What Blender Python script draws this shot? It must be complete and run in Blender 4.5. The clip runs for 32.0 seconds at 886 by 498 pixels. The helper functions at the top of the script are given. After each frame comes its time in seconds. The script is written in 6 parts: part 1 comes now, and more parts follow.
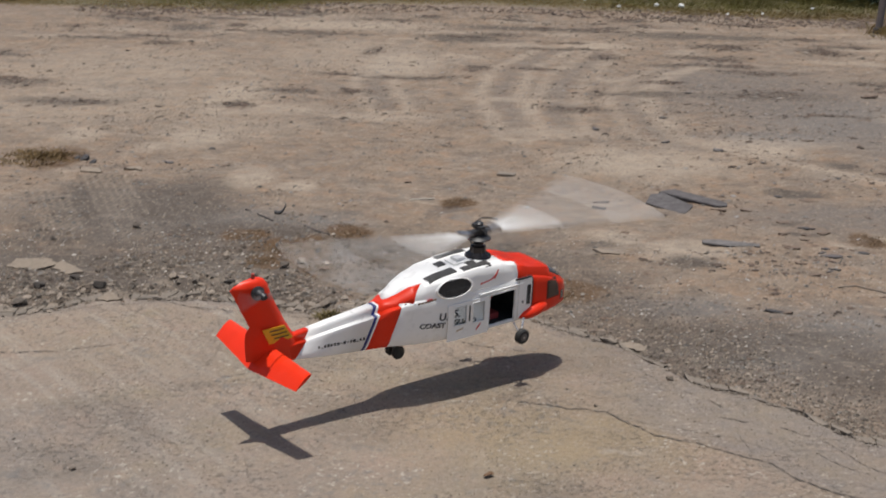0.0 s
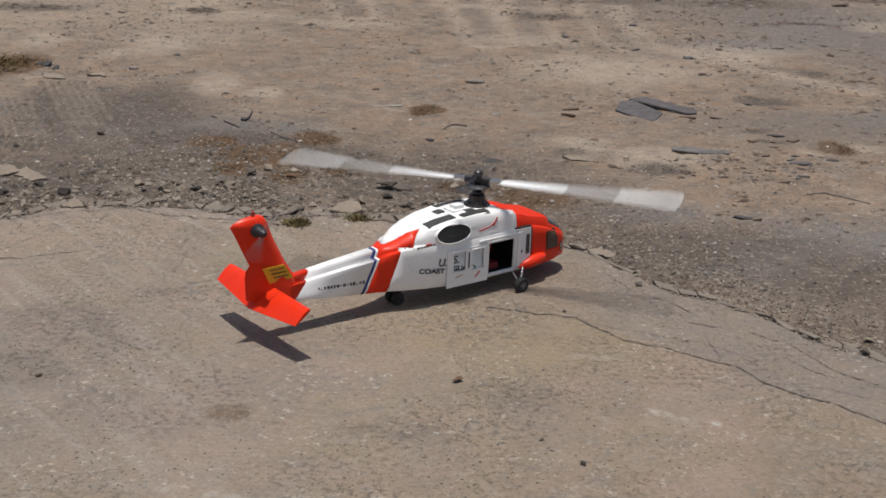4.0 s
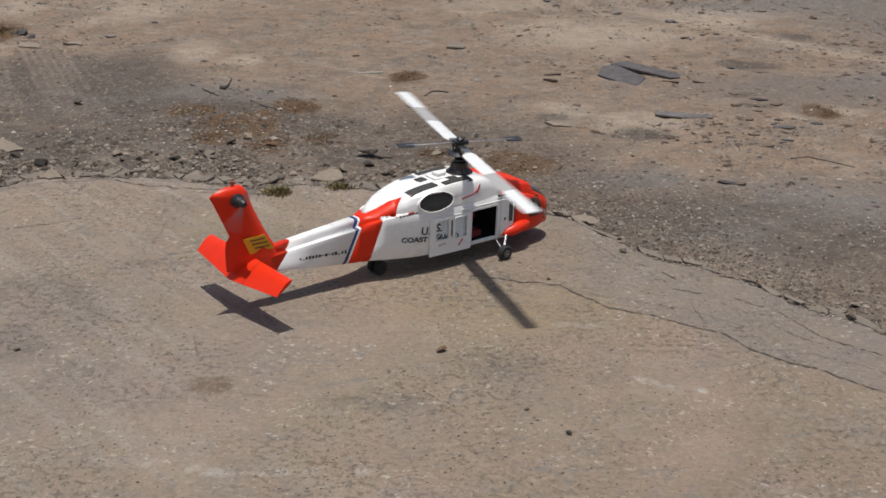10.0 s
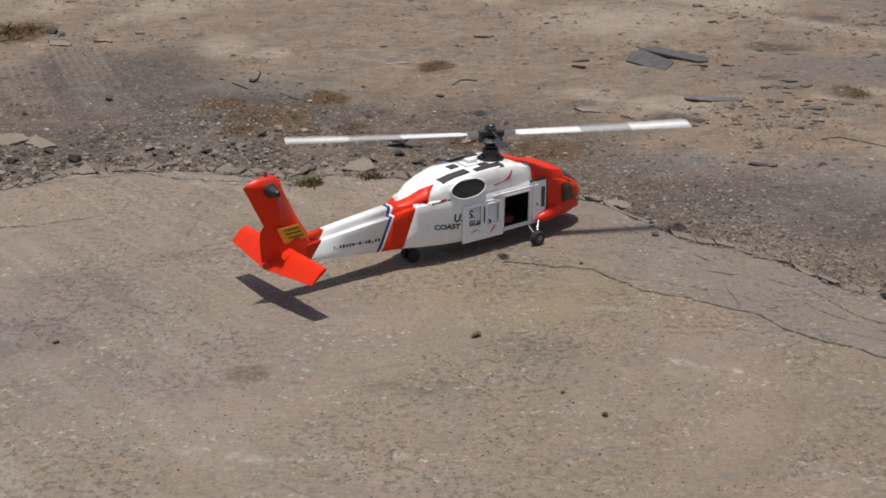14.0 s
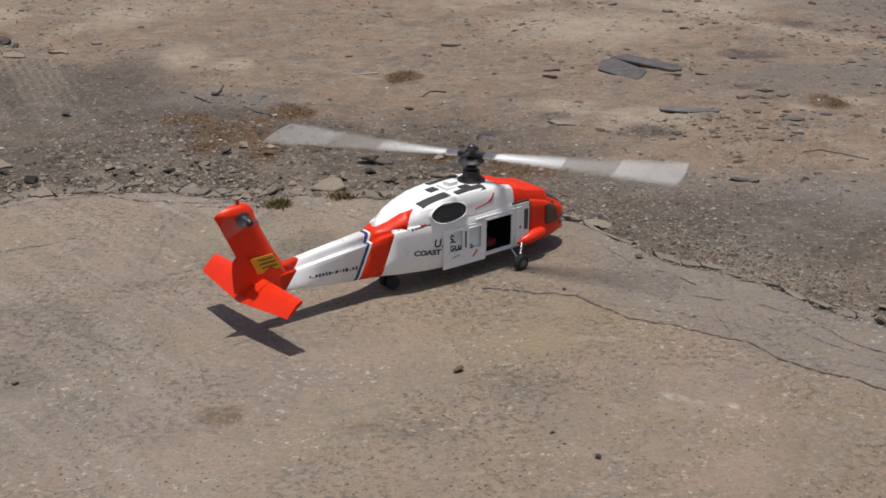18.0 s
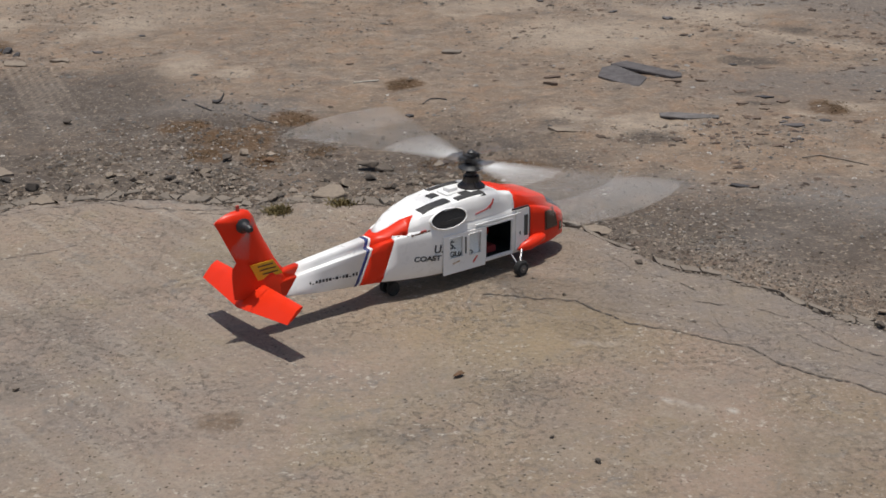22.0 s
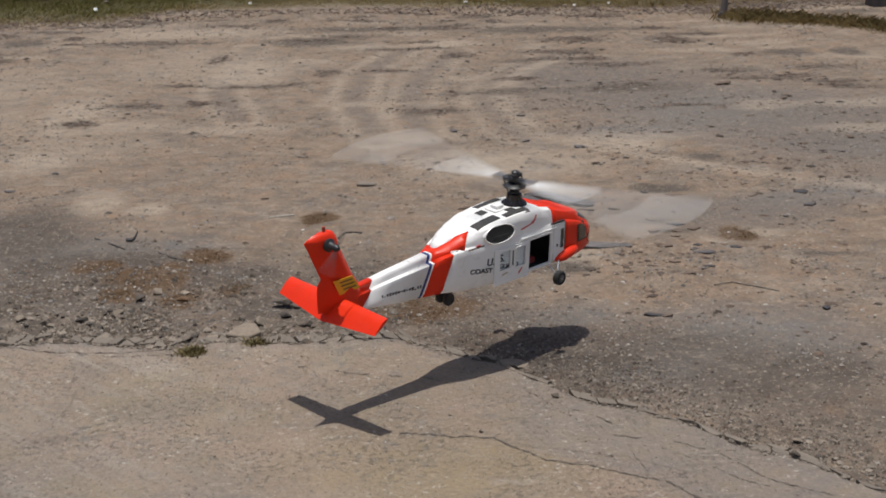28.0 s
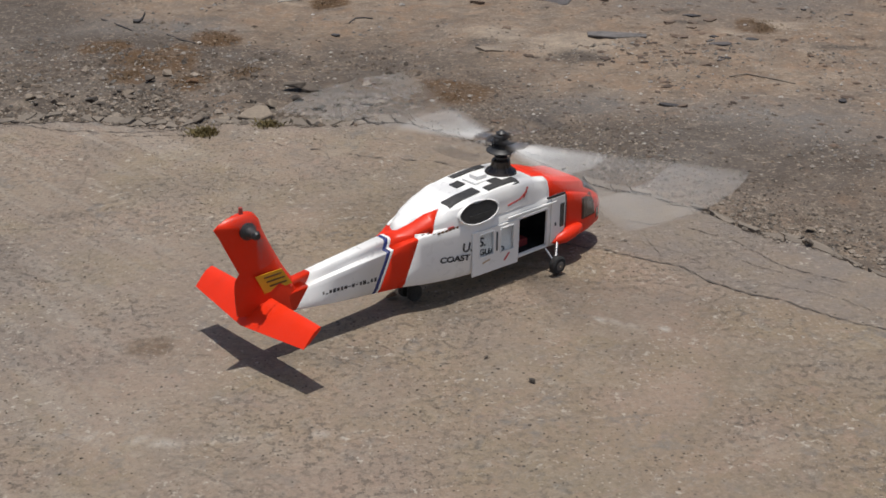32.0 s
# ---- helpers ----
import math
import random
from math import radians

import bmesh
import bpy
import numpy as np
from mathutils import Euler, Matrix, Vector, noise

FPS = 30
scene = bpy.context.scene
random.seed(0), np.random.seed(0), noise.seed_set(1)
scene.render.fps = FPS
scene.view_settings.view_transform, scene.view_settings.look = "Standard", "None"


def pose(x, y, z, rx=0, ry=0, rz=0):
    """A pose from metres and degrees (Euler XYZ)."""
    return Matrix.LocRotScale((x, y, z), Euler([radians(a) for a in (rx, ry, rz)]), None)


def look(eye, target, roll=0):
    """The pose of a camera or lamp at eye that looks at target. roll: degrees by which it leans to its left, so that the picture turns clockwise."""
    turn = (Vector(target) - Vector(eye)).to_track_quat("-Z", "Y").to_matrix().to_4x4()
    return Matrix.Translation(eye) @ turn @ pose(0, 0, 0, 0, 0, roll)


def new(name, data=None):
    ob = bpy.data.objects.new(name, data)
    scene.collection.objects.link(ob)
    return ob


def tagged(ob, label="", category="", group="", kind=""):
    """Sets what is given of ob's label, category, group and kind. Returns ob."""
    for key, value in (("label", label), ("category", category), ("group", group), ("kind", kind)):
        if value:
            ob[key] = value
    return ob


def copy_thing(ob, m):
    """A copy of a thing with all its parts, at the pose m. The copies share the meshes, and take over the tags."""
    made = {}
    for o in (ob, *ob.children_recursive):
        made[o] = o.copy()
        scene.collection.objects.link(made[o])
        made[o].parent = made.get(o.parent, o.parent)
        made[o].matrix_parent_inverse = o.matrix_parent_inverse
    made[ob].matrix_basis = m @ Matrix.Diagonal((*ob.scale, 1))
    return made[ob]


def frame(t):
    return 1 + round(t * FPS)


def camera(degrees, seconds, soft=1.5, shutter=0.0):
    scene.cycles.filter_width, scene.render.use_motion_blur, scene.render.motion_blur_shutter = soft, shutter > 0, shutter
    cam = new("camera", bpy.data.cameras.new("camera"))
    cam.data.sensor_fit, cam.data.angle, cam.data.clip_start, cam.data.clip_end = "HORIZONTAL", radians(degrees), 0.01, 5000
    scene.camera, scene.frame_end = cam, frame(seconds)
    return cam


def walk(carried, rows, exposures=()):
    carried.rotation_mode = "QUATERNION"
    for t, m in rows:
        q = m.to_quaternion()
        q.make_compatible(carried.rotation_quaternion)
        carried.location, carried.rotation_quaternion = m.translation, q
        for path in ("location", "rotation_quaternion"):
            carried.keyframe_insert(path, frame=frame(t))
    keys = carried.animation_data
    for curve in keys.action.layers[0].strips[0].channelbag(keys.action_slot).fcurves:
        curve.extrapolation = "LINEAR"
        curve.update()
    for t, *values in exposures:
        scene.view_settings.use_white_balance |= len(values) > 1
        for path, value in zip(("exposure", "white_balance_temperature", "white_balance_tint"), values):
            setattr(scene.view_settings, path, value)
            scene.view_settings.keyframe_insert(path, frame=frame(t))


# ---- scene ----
# ---------------------------------------------------------------- camera
cam = camera(34.15, 32.0, soft=1.65, shutter=0.55)
walk(cam, [
    (0, pose(0.040, -0.162, 1.727, 74.553, -1.076, 2.188)),
    (0.5, pose(0.039, -0.151, 1.719, 73.161, -1.225, 2.706)),
    (1, pose(0.029, -0.142, 1.708, 72.441, -1.219, 2.571)),
    (1.5, pose(0.033, -0.139, 1.704, 71.812, -1.625, 2.625)),
    (2, pose(0.027, -0.137, 1.704, 71.736, -1.657, 1.566)),
    (2.5, pose(0.029, -0.133, 1.701, 71.723, -1.721, 1.448)),
    (3, pose(0.034, -0.132, 1.702, 72.197, -1.779, 0.918)),
    (3.5, pose(0.031, -0.137, 1.693, 71.793, -1.083, 0.801)),
    (4, pose(0.037, -0.134, 1.696, 71.086, -1.436, 0.966)),
    (4.5, pose(0.038, -0.130, 1.694, 70.962, -1.426, 0.904)),
    (6.5, pose(0.031, -0.121, 1.690, 70.551, -1.254, 1.109)),
    (7, pose(0.034, -0.114, 1.686, 70.375, -1.242, 0.814)),
    (7.5, pose(0.032, -0.108, 1.686, 70.462, -1.342, 0.615)),
    (8, pose(0.031, -0.106, 1.685, 70.237, -1.208, 0.577)),
    (8.5, pose(0.028, -0.100, 1.687, 70.160, -1.267, 0.619)),
    (9, pose(0.029, -0.092, 1.683, 70.053, -1.212, 0.441)),
    (9.5, pose(0.033, -0.084, 1.683, 69.822, -1.127, 0.107)),
    (10, pose(0.036, -0.087, 1.687, 69.760, -1.134, 0.121)),
    (10.5, pose(0.033, -0.089, 1.684, 69.752, -0.853, 0.319)),
    (11, pose(0.036, -0.090, 1.683, 69.717, -0.669, 0.471)),
    (11.5, pose(0.037, -0.093, 1.680, 69.693, -0.493, 0.675)),
    (12, pose(0.040, -0.098, 1.683, 69.815, -0.450, 0.928)),
    (12.5, pose(0.036, -0.101, 1.683, 70.013, -0.368, 0.903)),
    (13, pose(0.037, -0.108, 1.678, 70.001, -0.041, 0.747)),
    (13.5, pose(0.048, -0.110, 1.671, 69.752, 0.328, 1.372)),
    (15.5, pose(-0.078, -0.060, 1.697, 69.087, 0.208, -1.919)),
    (16, pose(-0.064, 0.002, 1.696, 70.070, -0.045, -0.745)),
    (16.5, pose(-0.027, 0.050, 1.682, 69.988, 0.300, -0.294)),
    (17, pose(-0.052, 0.095, 1.692, 68.961, 0.301, -1.503)),
    (17.5, pose(-0.036, 0.103, 1.689, 69.479, 0.413, -1.561)),
    (18, pose(-0.036, 0.100, 1.698, 69.296, 0.281, -0.950)),
    (18.5, pose(-0.038, 0.093, 1.694, 69.439, 0.183, -1.005)),
    (19, pose(-0.036, 0.093, 1.694, 69.444, 0.132, -1.137)),
    (19.5, pose(-0.035, 0.097, 1.695, 69.495, 0.159, -1.032)),
    (20, pose(-0.032, 0.094, 1.696, 69.630, 0.292, -0.618)),
    (20.5, pose(-0.028, 0.092, 1.693, 69.613, 0.349, -0.879)),
    (21, pose(-0.029, 0.094, 1.686, 69.563, 0.131, -0.867)),
    (21.5, pose(-0.035, 0.100, 1.689, 69.516, 0.443, -0.929)),
    (22, pose(-0.029, 0.090, 1.692, 69.647, 0.454, -0.916)),
    (22.5, pose(-0.033, 0.082, 1.696, 69.698, 0.241, -0.941)),
    (23, pose(-0.041, 0.079, 1.695, 69.857, -0.068, -0.853)),
    (23.5, pose(0.019, 0.109, 1.724, 71.389, -0.127, -0.798)),
    (24, pose(-0.021, 0.106, 1.743, 74.500, 0.387, -3.034)),
    (24.5, pose(-0.011, 0.103, 1.737, 73.502, 0.629, -3.086)),
    (26.5, pose(-0.030, 0.112, 1.750, 73.169, -0.024, -3.081)),
    (27, pose(-0.004, 0.106, 1.768, 75.428, 0.097, -3.760)),
    (27.5, pose(-0.000, 0.101, 1.751, 75.202, 1.102, -3.952)),
    (28, pose(0.001, 0.111, 1.740, 74.423, 0.785, -4.224)),
    (28.5, pose(0.005, 0.124, 1.729, 73.339, 0.965, -4.164)),
    (29, pose(0.017, 0.126, 1.725, 73.002, 1.000, -4.779)),
    (29.5, pose(0.016, 0.125, 1.713, 72.106, 1.100, -5.428)),
    (30, pose(-0.014, 0.119, 1.695, 70.642, 0.710, -5.476)),
    (30.5, pose(-0.042, 0.108, 1.690, 68.882, 0.261, -4.570)),
    (31, pose(-0.049, 0.105, 1.684, 68.046, 0.048, -4.101)),
    (31.5, pose(-0.055, 0.114, 1.679, 66.888, -0.206, -3.834)),
    (32, pose(-0.052, 0.119, 1.680, 66.525, -0.238, -3.933)),
], exposures=((0, 0.1), (1, 0.01), (2, -0.03), (24, -0.03), (27, -0.02), (29, -0.03), (31, -0.07), (32, -0.06)))

# ---------------------------------------------------------------- light
SUN_TO = Vector((-0.02, -0.03, 1.0)).normalized()
world = bpy.data.worlds.new("sky")
scene.world = world
world.use_nodes = True
wt = world.node_tree
sky = wt.nodes.new("ShaderNodeTexSky")
sky.sky_type = "NISHITA"
sky.sun_disc = False
sky.sun_elevation = radians(87.9)
sky.sun_rotation = radians(213)
sky.dust_density = 2.5
sky.ozone_density = 0.8
wt.links.new(sky.outputs[0], wt.nodes["Background"].inputs[0])
wt.nodes["Background"].inputs[1].default_value = 0.085
sun_data = bpy.data.lights.new("sun", "SUN")
sun_data.energy = 3.65
sun_data.angle = radians(0.6)
sun_data.color = (1.0, 0.972, 0.92)
sun = new("sun", sun_data)
sun.matrix_world = look(SUN_TO * 40, (0, 0, 0))
scene.view_settings.exposure = 0.0


# ---------------------------------------------------------------- material helpers
def material(name, rough=0.7, metal=0.0):
    m = bpy.data.materials.new(name)
    m.use_nodes = True
    b = m.node_tree.nodes["Principled BSDF"]
    b.inputs["Roughness"].default_value = rough
    b.inputs["Metallic"].default_value = metal
    return m, m.node_tree, b


def n_coord(nt, kind="Object"):
    return nt.nodes.new("ShaderNodeTexCoord").outputs[kind]


def n_noise(nt, vec, scale, detail=4.0, rough=0.55, distort=0.0):
    n = nt.nodes.new("ShaderNodeTexNoise")
    n.inputs["Scale"].default_value = scale
    n.inputs["Detail"].default_value = detail
    n.inputs["Roughness"].default_value = rough
    n.inputs["Distortion"].default_value = distort
    if vec is not None:
        nt.links.new(vec, n.inputs["Vector"])
    return n.outputs["Fac"]


def n_voro(nt, vec, scale, feature="F1", out="Distance"):
    n = nt.nodes.new("ShaderNodeTexVoronoi")
    n.feature = feature
    n.inputs["Scale"].default_value = scale
    nt.links.new(vec, n.inputs["Vector"])
    return n.outputs[out]


def n_range(nt, fac, a, b, lo=0.0, hi=1.0):
    n = nt.nodes.new("ShaderNodeMapRange")
    for i, v in enumerate((a, b, lo, hi)):
        n.inputs[i + 1].default_value = v
    nt.links.new(fac, n.inputs[0])
    return n.outputs[0]


def n_math(nt, op, a, b):
    n = nt.nodes.new("ShaderNodeMath")
    n.operation = op
    for i, v in enumerate((a, b)):
        if isinstance(v, (int, float)):
            n.inputs[i].default_value = v
        else:
            nt.links.new(v, n.inputs[i])
    return n.outputs[0]


def n_mix(nt, fac, a, b, blend="MIX"):
    n = nt.nodes.new("ShaderNodeMix")
    n.data_type = "RGBA"
    n.blend_type = blend
    for i, v in ((0, fac), (6, a), (7, b)):
        if isinstance(v, (int, float)):
            n.inputs[i].default_value = v
        elif isinstance(v, tuple):
            n.inputs[i].default_value = (*v, 1.0)
        else:
            nt.links.new(v, n.inputs[i])
    return n.outputs[2]


def n_attr(nt, name):
    n = nt.nodes.new("ShaderNodeAttribute")
    n.attribute_name = name
    return n.outputs["Fac"]


def n_bump(nt, b, height, strength=0.4, dist=0.01):
    n = nt.nodes.new("ShaderNodeBump")
    n.inputs["Strength"].default_value = strength
    n.inputs["Distance"].default_value = dist
    nt.links.new(height, n.inputs["Height"])
    nt.links.new(n.outputs[0], b.inputs["Normal"])


def paint(name, colour, rough=0.35, dirt=0.12, metal=0.0):
    """Sprayed or moulded surface with faint mottling and dust."""
    m, nt, b = material(name, rough, metal)
    co = n_coord(nt)
    dark = tuple(c * (1 - 2.5 * dirt) for c in colour)
    dust = n_range(nt, n_noise(nt, co, 14, 5), 0.35, 0.75)
    c = n_mix(nt, n_math(nt, "MULTIPLY", dust, 0.6), colour, dark)
    fine = n_range(nt, n_noise(nt, co, 160, 3), 0.4, 0.7)
    c = n_mix(nt, n_math(nt, "MULTIPLY", fine, dirt), c, tuple(0.5 * x + 0.12 for x in colour))
    nt.links.new(c, b.inputs["Base Color"])
    nt.links.new(n_range(nt, n_noise(nt, co, 30, 3), 0.3, 0.7, rough * 0.8, min(1, rough * 1.3)), b.inputs["Roughness"])
    return m


def earth(name, tan, grey, pale, dark, rust, fine_scale=1.0, speck=0.6, patch=1.0):
    """Dry ground: tan and grey grain, with pale, dark, grey and rusty stains from the sheet's own attributes."""
    m, nt, b = material(name, 0.95)
    co = n_coord(nt)
    big = n_range(nt, n_noise(nt, co, 1.3, 5, 0.6), 0.35, 0.68)
    c = n_mix(nt, big, tan, tuple(0.45 * t + 0.55 * g for t, g in zip(tan, grey)))
    streak = n_noise(nt, co, 2.6, 7, 0.72, 0.4)
    c = n_mix(nt, n_math(nt, "MULTIPLY", n_range(nt, streak, 0.53, 0.66), 0.6 * patch), c, pale)
    c = n_mix(nt, n_math(nt, "MULTIPLY", n_range(nt, streak, 0.47, 0.36), 0.55 * patch), c, tuple(0.5 * (d + g) for d, g in zip(dark, grey)))
    mid = n_noise(nt, co, 9, 6, 0.65, 0.6)
    c = n_mix(nt, n_math(nt, "MULTIPLY", n_range(nt, mid, 0.48, 0.7), 0.5 * patch), c, pale)
    c = n_mix(nt, n_math(nt, "MULTIPLY", n_range(nt, n_noise(nt, co, 5.1, 7, 0.7, 0.3), 0.50, 0.66), 0.62 * patch), c, dark)
    c = n_mix(nt, n_math(nt, "MULTIPLY", n_range(nt, n_noise(nt, co, 21, 6, 0.7, 0.8), 0.54, 0.68), 0.6 * patch), c, tuple(0.5 * (d + g) for d, g in zip(dark, grey)))
    wisp = nt.nodes.new("ShaderNodeMapping")
    wisp.inputs["Rotation"].default_value = (0, 0, radians(12))
    wisp.inputs["Scale"].default_value = (2.2, 7.0, 1.0)
    nt.links.new(co, wisp.inputs["Vector"])
    w1 = n_noise(nt, wisp.outputs[0], 2.4, 7, 0.75, 0.3)
    c = n_mix(nt, n_math(nt, "MULTIPLY", n_range(nt, w1, 0.54, 0.64), 0.5), c, pale)
    c = n_mix(nt, n_math(nt, "MULTIPLY", n_range(nt, w1, 0.45, 0.36), 0.5), c, tuple(0.6 * d + 0.4 * g for d, g in zip(dark, grey)))
    hue = n_noise(nt, co, 6.7, 6, 0.7, 0.6)
    c = n_mix(nt, n_math(nt, "MULTIPLY", n_range(nt, hue, 0.55, 0.66), 0.35 * patch), c, tuple(0.6 * g + 0.4 * q for g, q in zip(grey, (0.15, 0.146, 0.142))))
    c = n_mix(nt, n_math(nt, "MULTIPLY", n_range(nt, hue, 0.48, 0.37), 0.6 * patch), c, tuple(x * y for x, y in zip(tan, (1.16, 1.02, 0.92))))
    brk = n_range(nt, n_noise(nt, co, 11, 9, 0.85), 0.36, 0.6)
    for attr, col, amount in (("grass", (0.085, 0.075, 0.028), 1.0), ("blue", tuple(0.4 * g + 0.6 * q for g, q in zip(grey, (0.150, 0.143, 0.136))), 0.85), ("grey", grey, 0.8), ("pale", pale, 0.82), ("dark", dark, 1.05), ("rust", rust, 1.75)):
        f = n_math(nt, "MULTIPLY", n_attr(nt, attr), n_math(nt, "MULTIPLY", n_math(nt, "ADD", brk, 0.35), amount))
        clamp = n_range(nt, f, 0, 1)
        c = n_mix(nt, clamp, c, col)
    warp = nt.nodes.new("ShaderNodeVectorMath")
    warp.operation = "ADD"
    off = nt.nodes.new("ShaderNodeTexNoise")
    off.inputs["Scale"].default_value = 12
    nt.links.new(co, off.inputs["Vector"])
    scaled = nt.nodes.new("ShaderNodeVectorMath")
    scaled.operation = "SCALE"
    scaled.inputs["Scale"].default_value = 0.09
    nt.links.new(off.outputs["Color"], scaled.inputs[0])
    nt.links.new(co, warp.inputs[0])
    nt.links.new(scaled.outputs[0], warp.inputs[1])
    veins = n_range(nt, n_voro(nt, warp.outputs[0], 15, "DISTANCE_TO_EDGE"), 0.0, 0.05, 1.0, 0.0)
    gate = n_range(nt, n_noise(nt, co, 16, 5, 0.7), 0.5, 0.66)
    c = n_mix(nt, n_math(nt, "MULTIPLY", n_math(nt, "MULTIPLY", veins, gate), 0.4), c, tuple(x * 0.5 for x in dark))
    c = n_mix(nt, n_math(nt, "MULTIPLY", n_range(nt, n_noise(nt, co, 4.3, 6, 0.68, 0.5), 0.5, 0.66), 0.35), c, grey)
    fine = n_noise(nt, co, 75 * fine_scale, 5, 0.75)
    c = n_mix(nt, n_math(nt, "MULTIPLY", n_range(nt, n_noise(nt, co, 33, 6, 0.75, 0.3), 0.56, 0.66), 0.3 * patch), c, tuple(x * 0.75 for x in dark))
    c = n_mix(nt, n_math(nt, "MULTIPLY", n_range(nt, n_noise(nt, co, 29, 6, 0.75, 0.3), 0.57, 0.68), 0.28 * patch), c, tuple(min(1, x * 1.2) for x in pale))
    c = n_mix(nt, n_math(nt, "MULTIPLY", n_range(nt, fine, 0.5, 0.72), speck), c, tuple(x * 0.45 for x in grey))
    c = n_mix(nt, n_math(nt, "MULTIPLY", n_range(nt, n_noise(nt, co, 58 * fine_scale, 4, 0.7), 0.56, 0.7), speck), c, tuple(min(1, x * 1.35) for x in pale))
    vor = n_voro(nt, co, 42 * fine_scale)
    pits = n_range(nt, vor, 0.0, 0.22, 1.0, 0.0)
    spread = n_range(nt, n_noise(nt, co, 3.1, 4), 0.45, 0.65)
    c = n_mix(nt, n_math(nt, "MULTIPLY", n_math(nt, "MULTIPLY", pits, spread), speck), c, tuple(x * 0.35 for x in grey))
    nt.links.new(c, b.inputs["Base Color"])
    h = n_math(nt, "ADD", n_math(nt, "MULTIPLY", fine, 0.6), n_math(nt, "MULTIPLY", mid, 0.8))
    n_bump(nt, b, n_math(nt, "SUBTRACT", h, n_math(nt, "MULTIPLY", pits, 0.25)), 0.6, 0.012)
    return m


def concrete(name):
    """Worn slab: tan and grey mottle, clustered dark scuffs, hairline cracks, pale flecks and small pits."""
    m, nt, b = material(name, 0.93)
    co = n_coord(nt)
    side = nt.nodes.new("ShaderNodeSeparateXYZ")
    nt.links.new(co, side.inputs[0])
    lr = n_range(nt, n_math(nt, "ADD", side.outputs[0], n_math(nt, "MULTIPLY", n_noise(nt, co, 1.1, 3), 1.4)), 0.1, 1.5)
    c = n_mix(nt, lr, (0.268, 0.203, 0.149), (0.226, 0.169, 0.116))
    hue = n_noise(nt, co, 2.1, 5, 0.65, 0.4)
    c = n_mix(nt, n_math(nt, "MULTIPLY", n_range(nt, hue, 0.50, 0.62), 0.55), c, (0.238, 0.190, 0.118))
    c = n_mix(nt, n_math(nt, "MULTIPLY", n_range(nt, hue, 0.47, 0.36), 0.6), c, (0.285, 0.206, 0.158))
    c = n_mix(nt, n_math(nt, "MULTIPLY", n_range(nt, n_noise(nt, co, 11, 6, 0.7, 0.5), 0.55, 0.66), 0.45), c, (0.165, 0.158, 0.146))
    c = n_mix(nt, n_math(nt, "MULTIPLY", n_range(nt, n_noise(nt, co, 13.7, 6, 0.7, 0.5), 0.55, 0.67), 0.5), c, (0.30, 0.205, 0.155))
    mott = n_noise(nt, co, 3.4, 7, 0.7, 0.5)
    c = n_mix(nt, n_math(nt, "MULTIPLY", n_range(nt, mott, 0.45, 0.62), 0.55), c, (0.205, 0.166, 0.134))
    c = n_mix(nt, n_math(nt, "MULTIPLY", n_range(nt, n_noise(nt, co, 6.5, 7, 0.72, 0.4), 0.52, 0.66), 0.6), c, (0.29, 0.24, 0.185))
    drag = nt.nodes.new("ShaderNodeMapping")
    drag.vector_type = "TEXTURE"
    drag.inputs["Rotation"].default_value = (0, 0, radians(-52))
    drag.inputs["Scale"].default_value = (0.8, 0.07, 1.0)
    nt.links.new(co, drag.inputs["Vector"])
    swept = n_math(nt, "MULTIPLY", n_range(nt, n_noise(nt, drag.outputs[0], 1.0, 4, 0.6), 0.5, 0.66), n_range(nt, n_math(nt, "ADD", side.outputs[0], n_math(nt, "MULTIPLY", n_noise(nt, co, 0.9, 3), 1.6)), 0.7, -0.1))
    c = n_mix(nt, n_math(nt, "MULTIPLY", swept, 0.6), c, (0.33, 0.285, 0.235))
    brk = n_range(nt, n_noise(nt, co, 8, 6, 0.72), 0.32, 0.62)
    for attr, col, amount in (("ochre", (0.262, 0.196, 0.118), 0.75), ("grey", (0.192, 0.162, 0.142), 0.8), ("pale", (0.40, 0.36, 0.31), 0.9), ("dark", (0.125, 0.102, 0.082), 0.6), ("rust", (0.13, 0.085, 0.052), 0.9)):
        f = n_math(nt, "MULTIPLY", n_attr(nt, attr), n_math(nt, "MULTIPLY", n_math(nt, "ADD", brk, 0.3), amount))
        c = n_mix(nt, n_range(nt, f, 0, 1), c, col)
    grain = n_noise(nt, co, 70, 5, 0.75)
    c = n_mix(nt, n_math(nt, "MULTIPLY", n_range(nt, grain, 0.48, 0.7), 0.55), c, (0.10, 0.084, 0.068))
    c = n_mix(nt, n_math(nt, "MULTIPLY", n_range(nt, n_noise(nt, co, 48, 5, 0.75), 0.52, 0.68), 0.5), c, (0.34, 0.285, 0.225))
    # clustered scuffs and chips
    worn = n_math(nt, "ADD", n_noise(nt, co, 2.3, 5, 0.6), n_math(nt, "MULTIPLY", n_attr(nt, "dark"), 0.22))
    scuff = n_math(nt, "MULTIPLY", n_range(nt, n_noise(nt, co, 42, 5, 0.72, 0.25), 0.545, 0.60), n_range(nt, worn, 0.42, 0.60))
    c = n_mix(nt, n_math(nt, "MULTIPLY", scuff, 0.48), c, (0.072, 0.062, 0.054))
    blue = n_math(nt, "MULTIPLY", n_range(nt, n_noise(nt, co, 15, 6, 0.75, 0.3), 0.53, 0.62), n_range(nt, n_noise(nt, co, 1.9, 4, 0.6), 0.47, 0.6))
    c = n_mix(nt, n_math(nt, "MULTIPLY", blue, 0.5), c, (0.125, 0.122, 0.12))
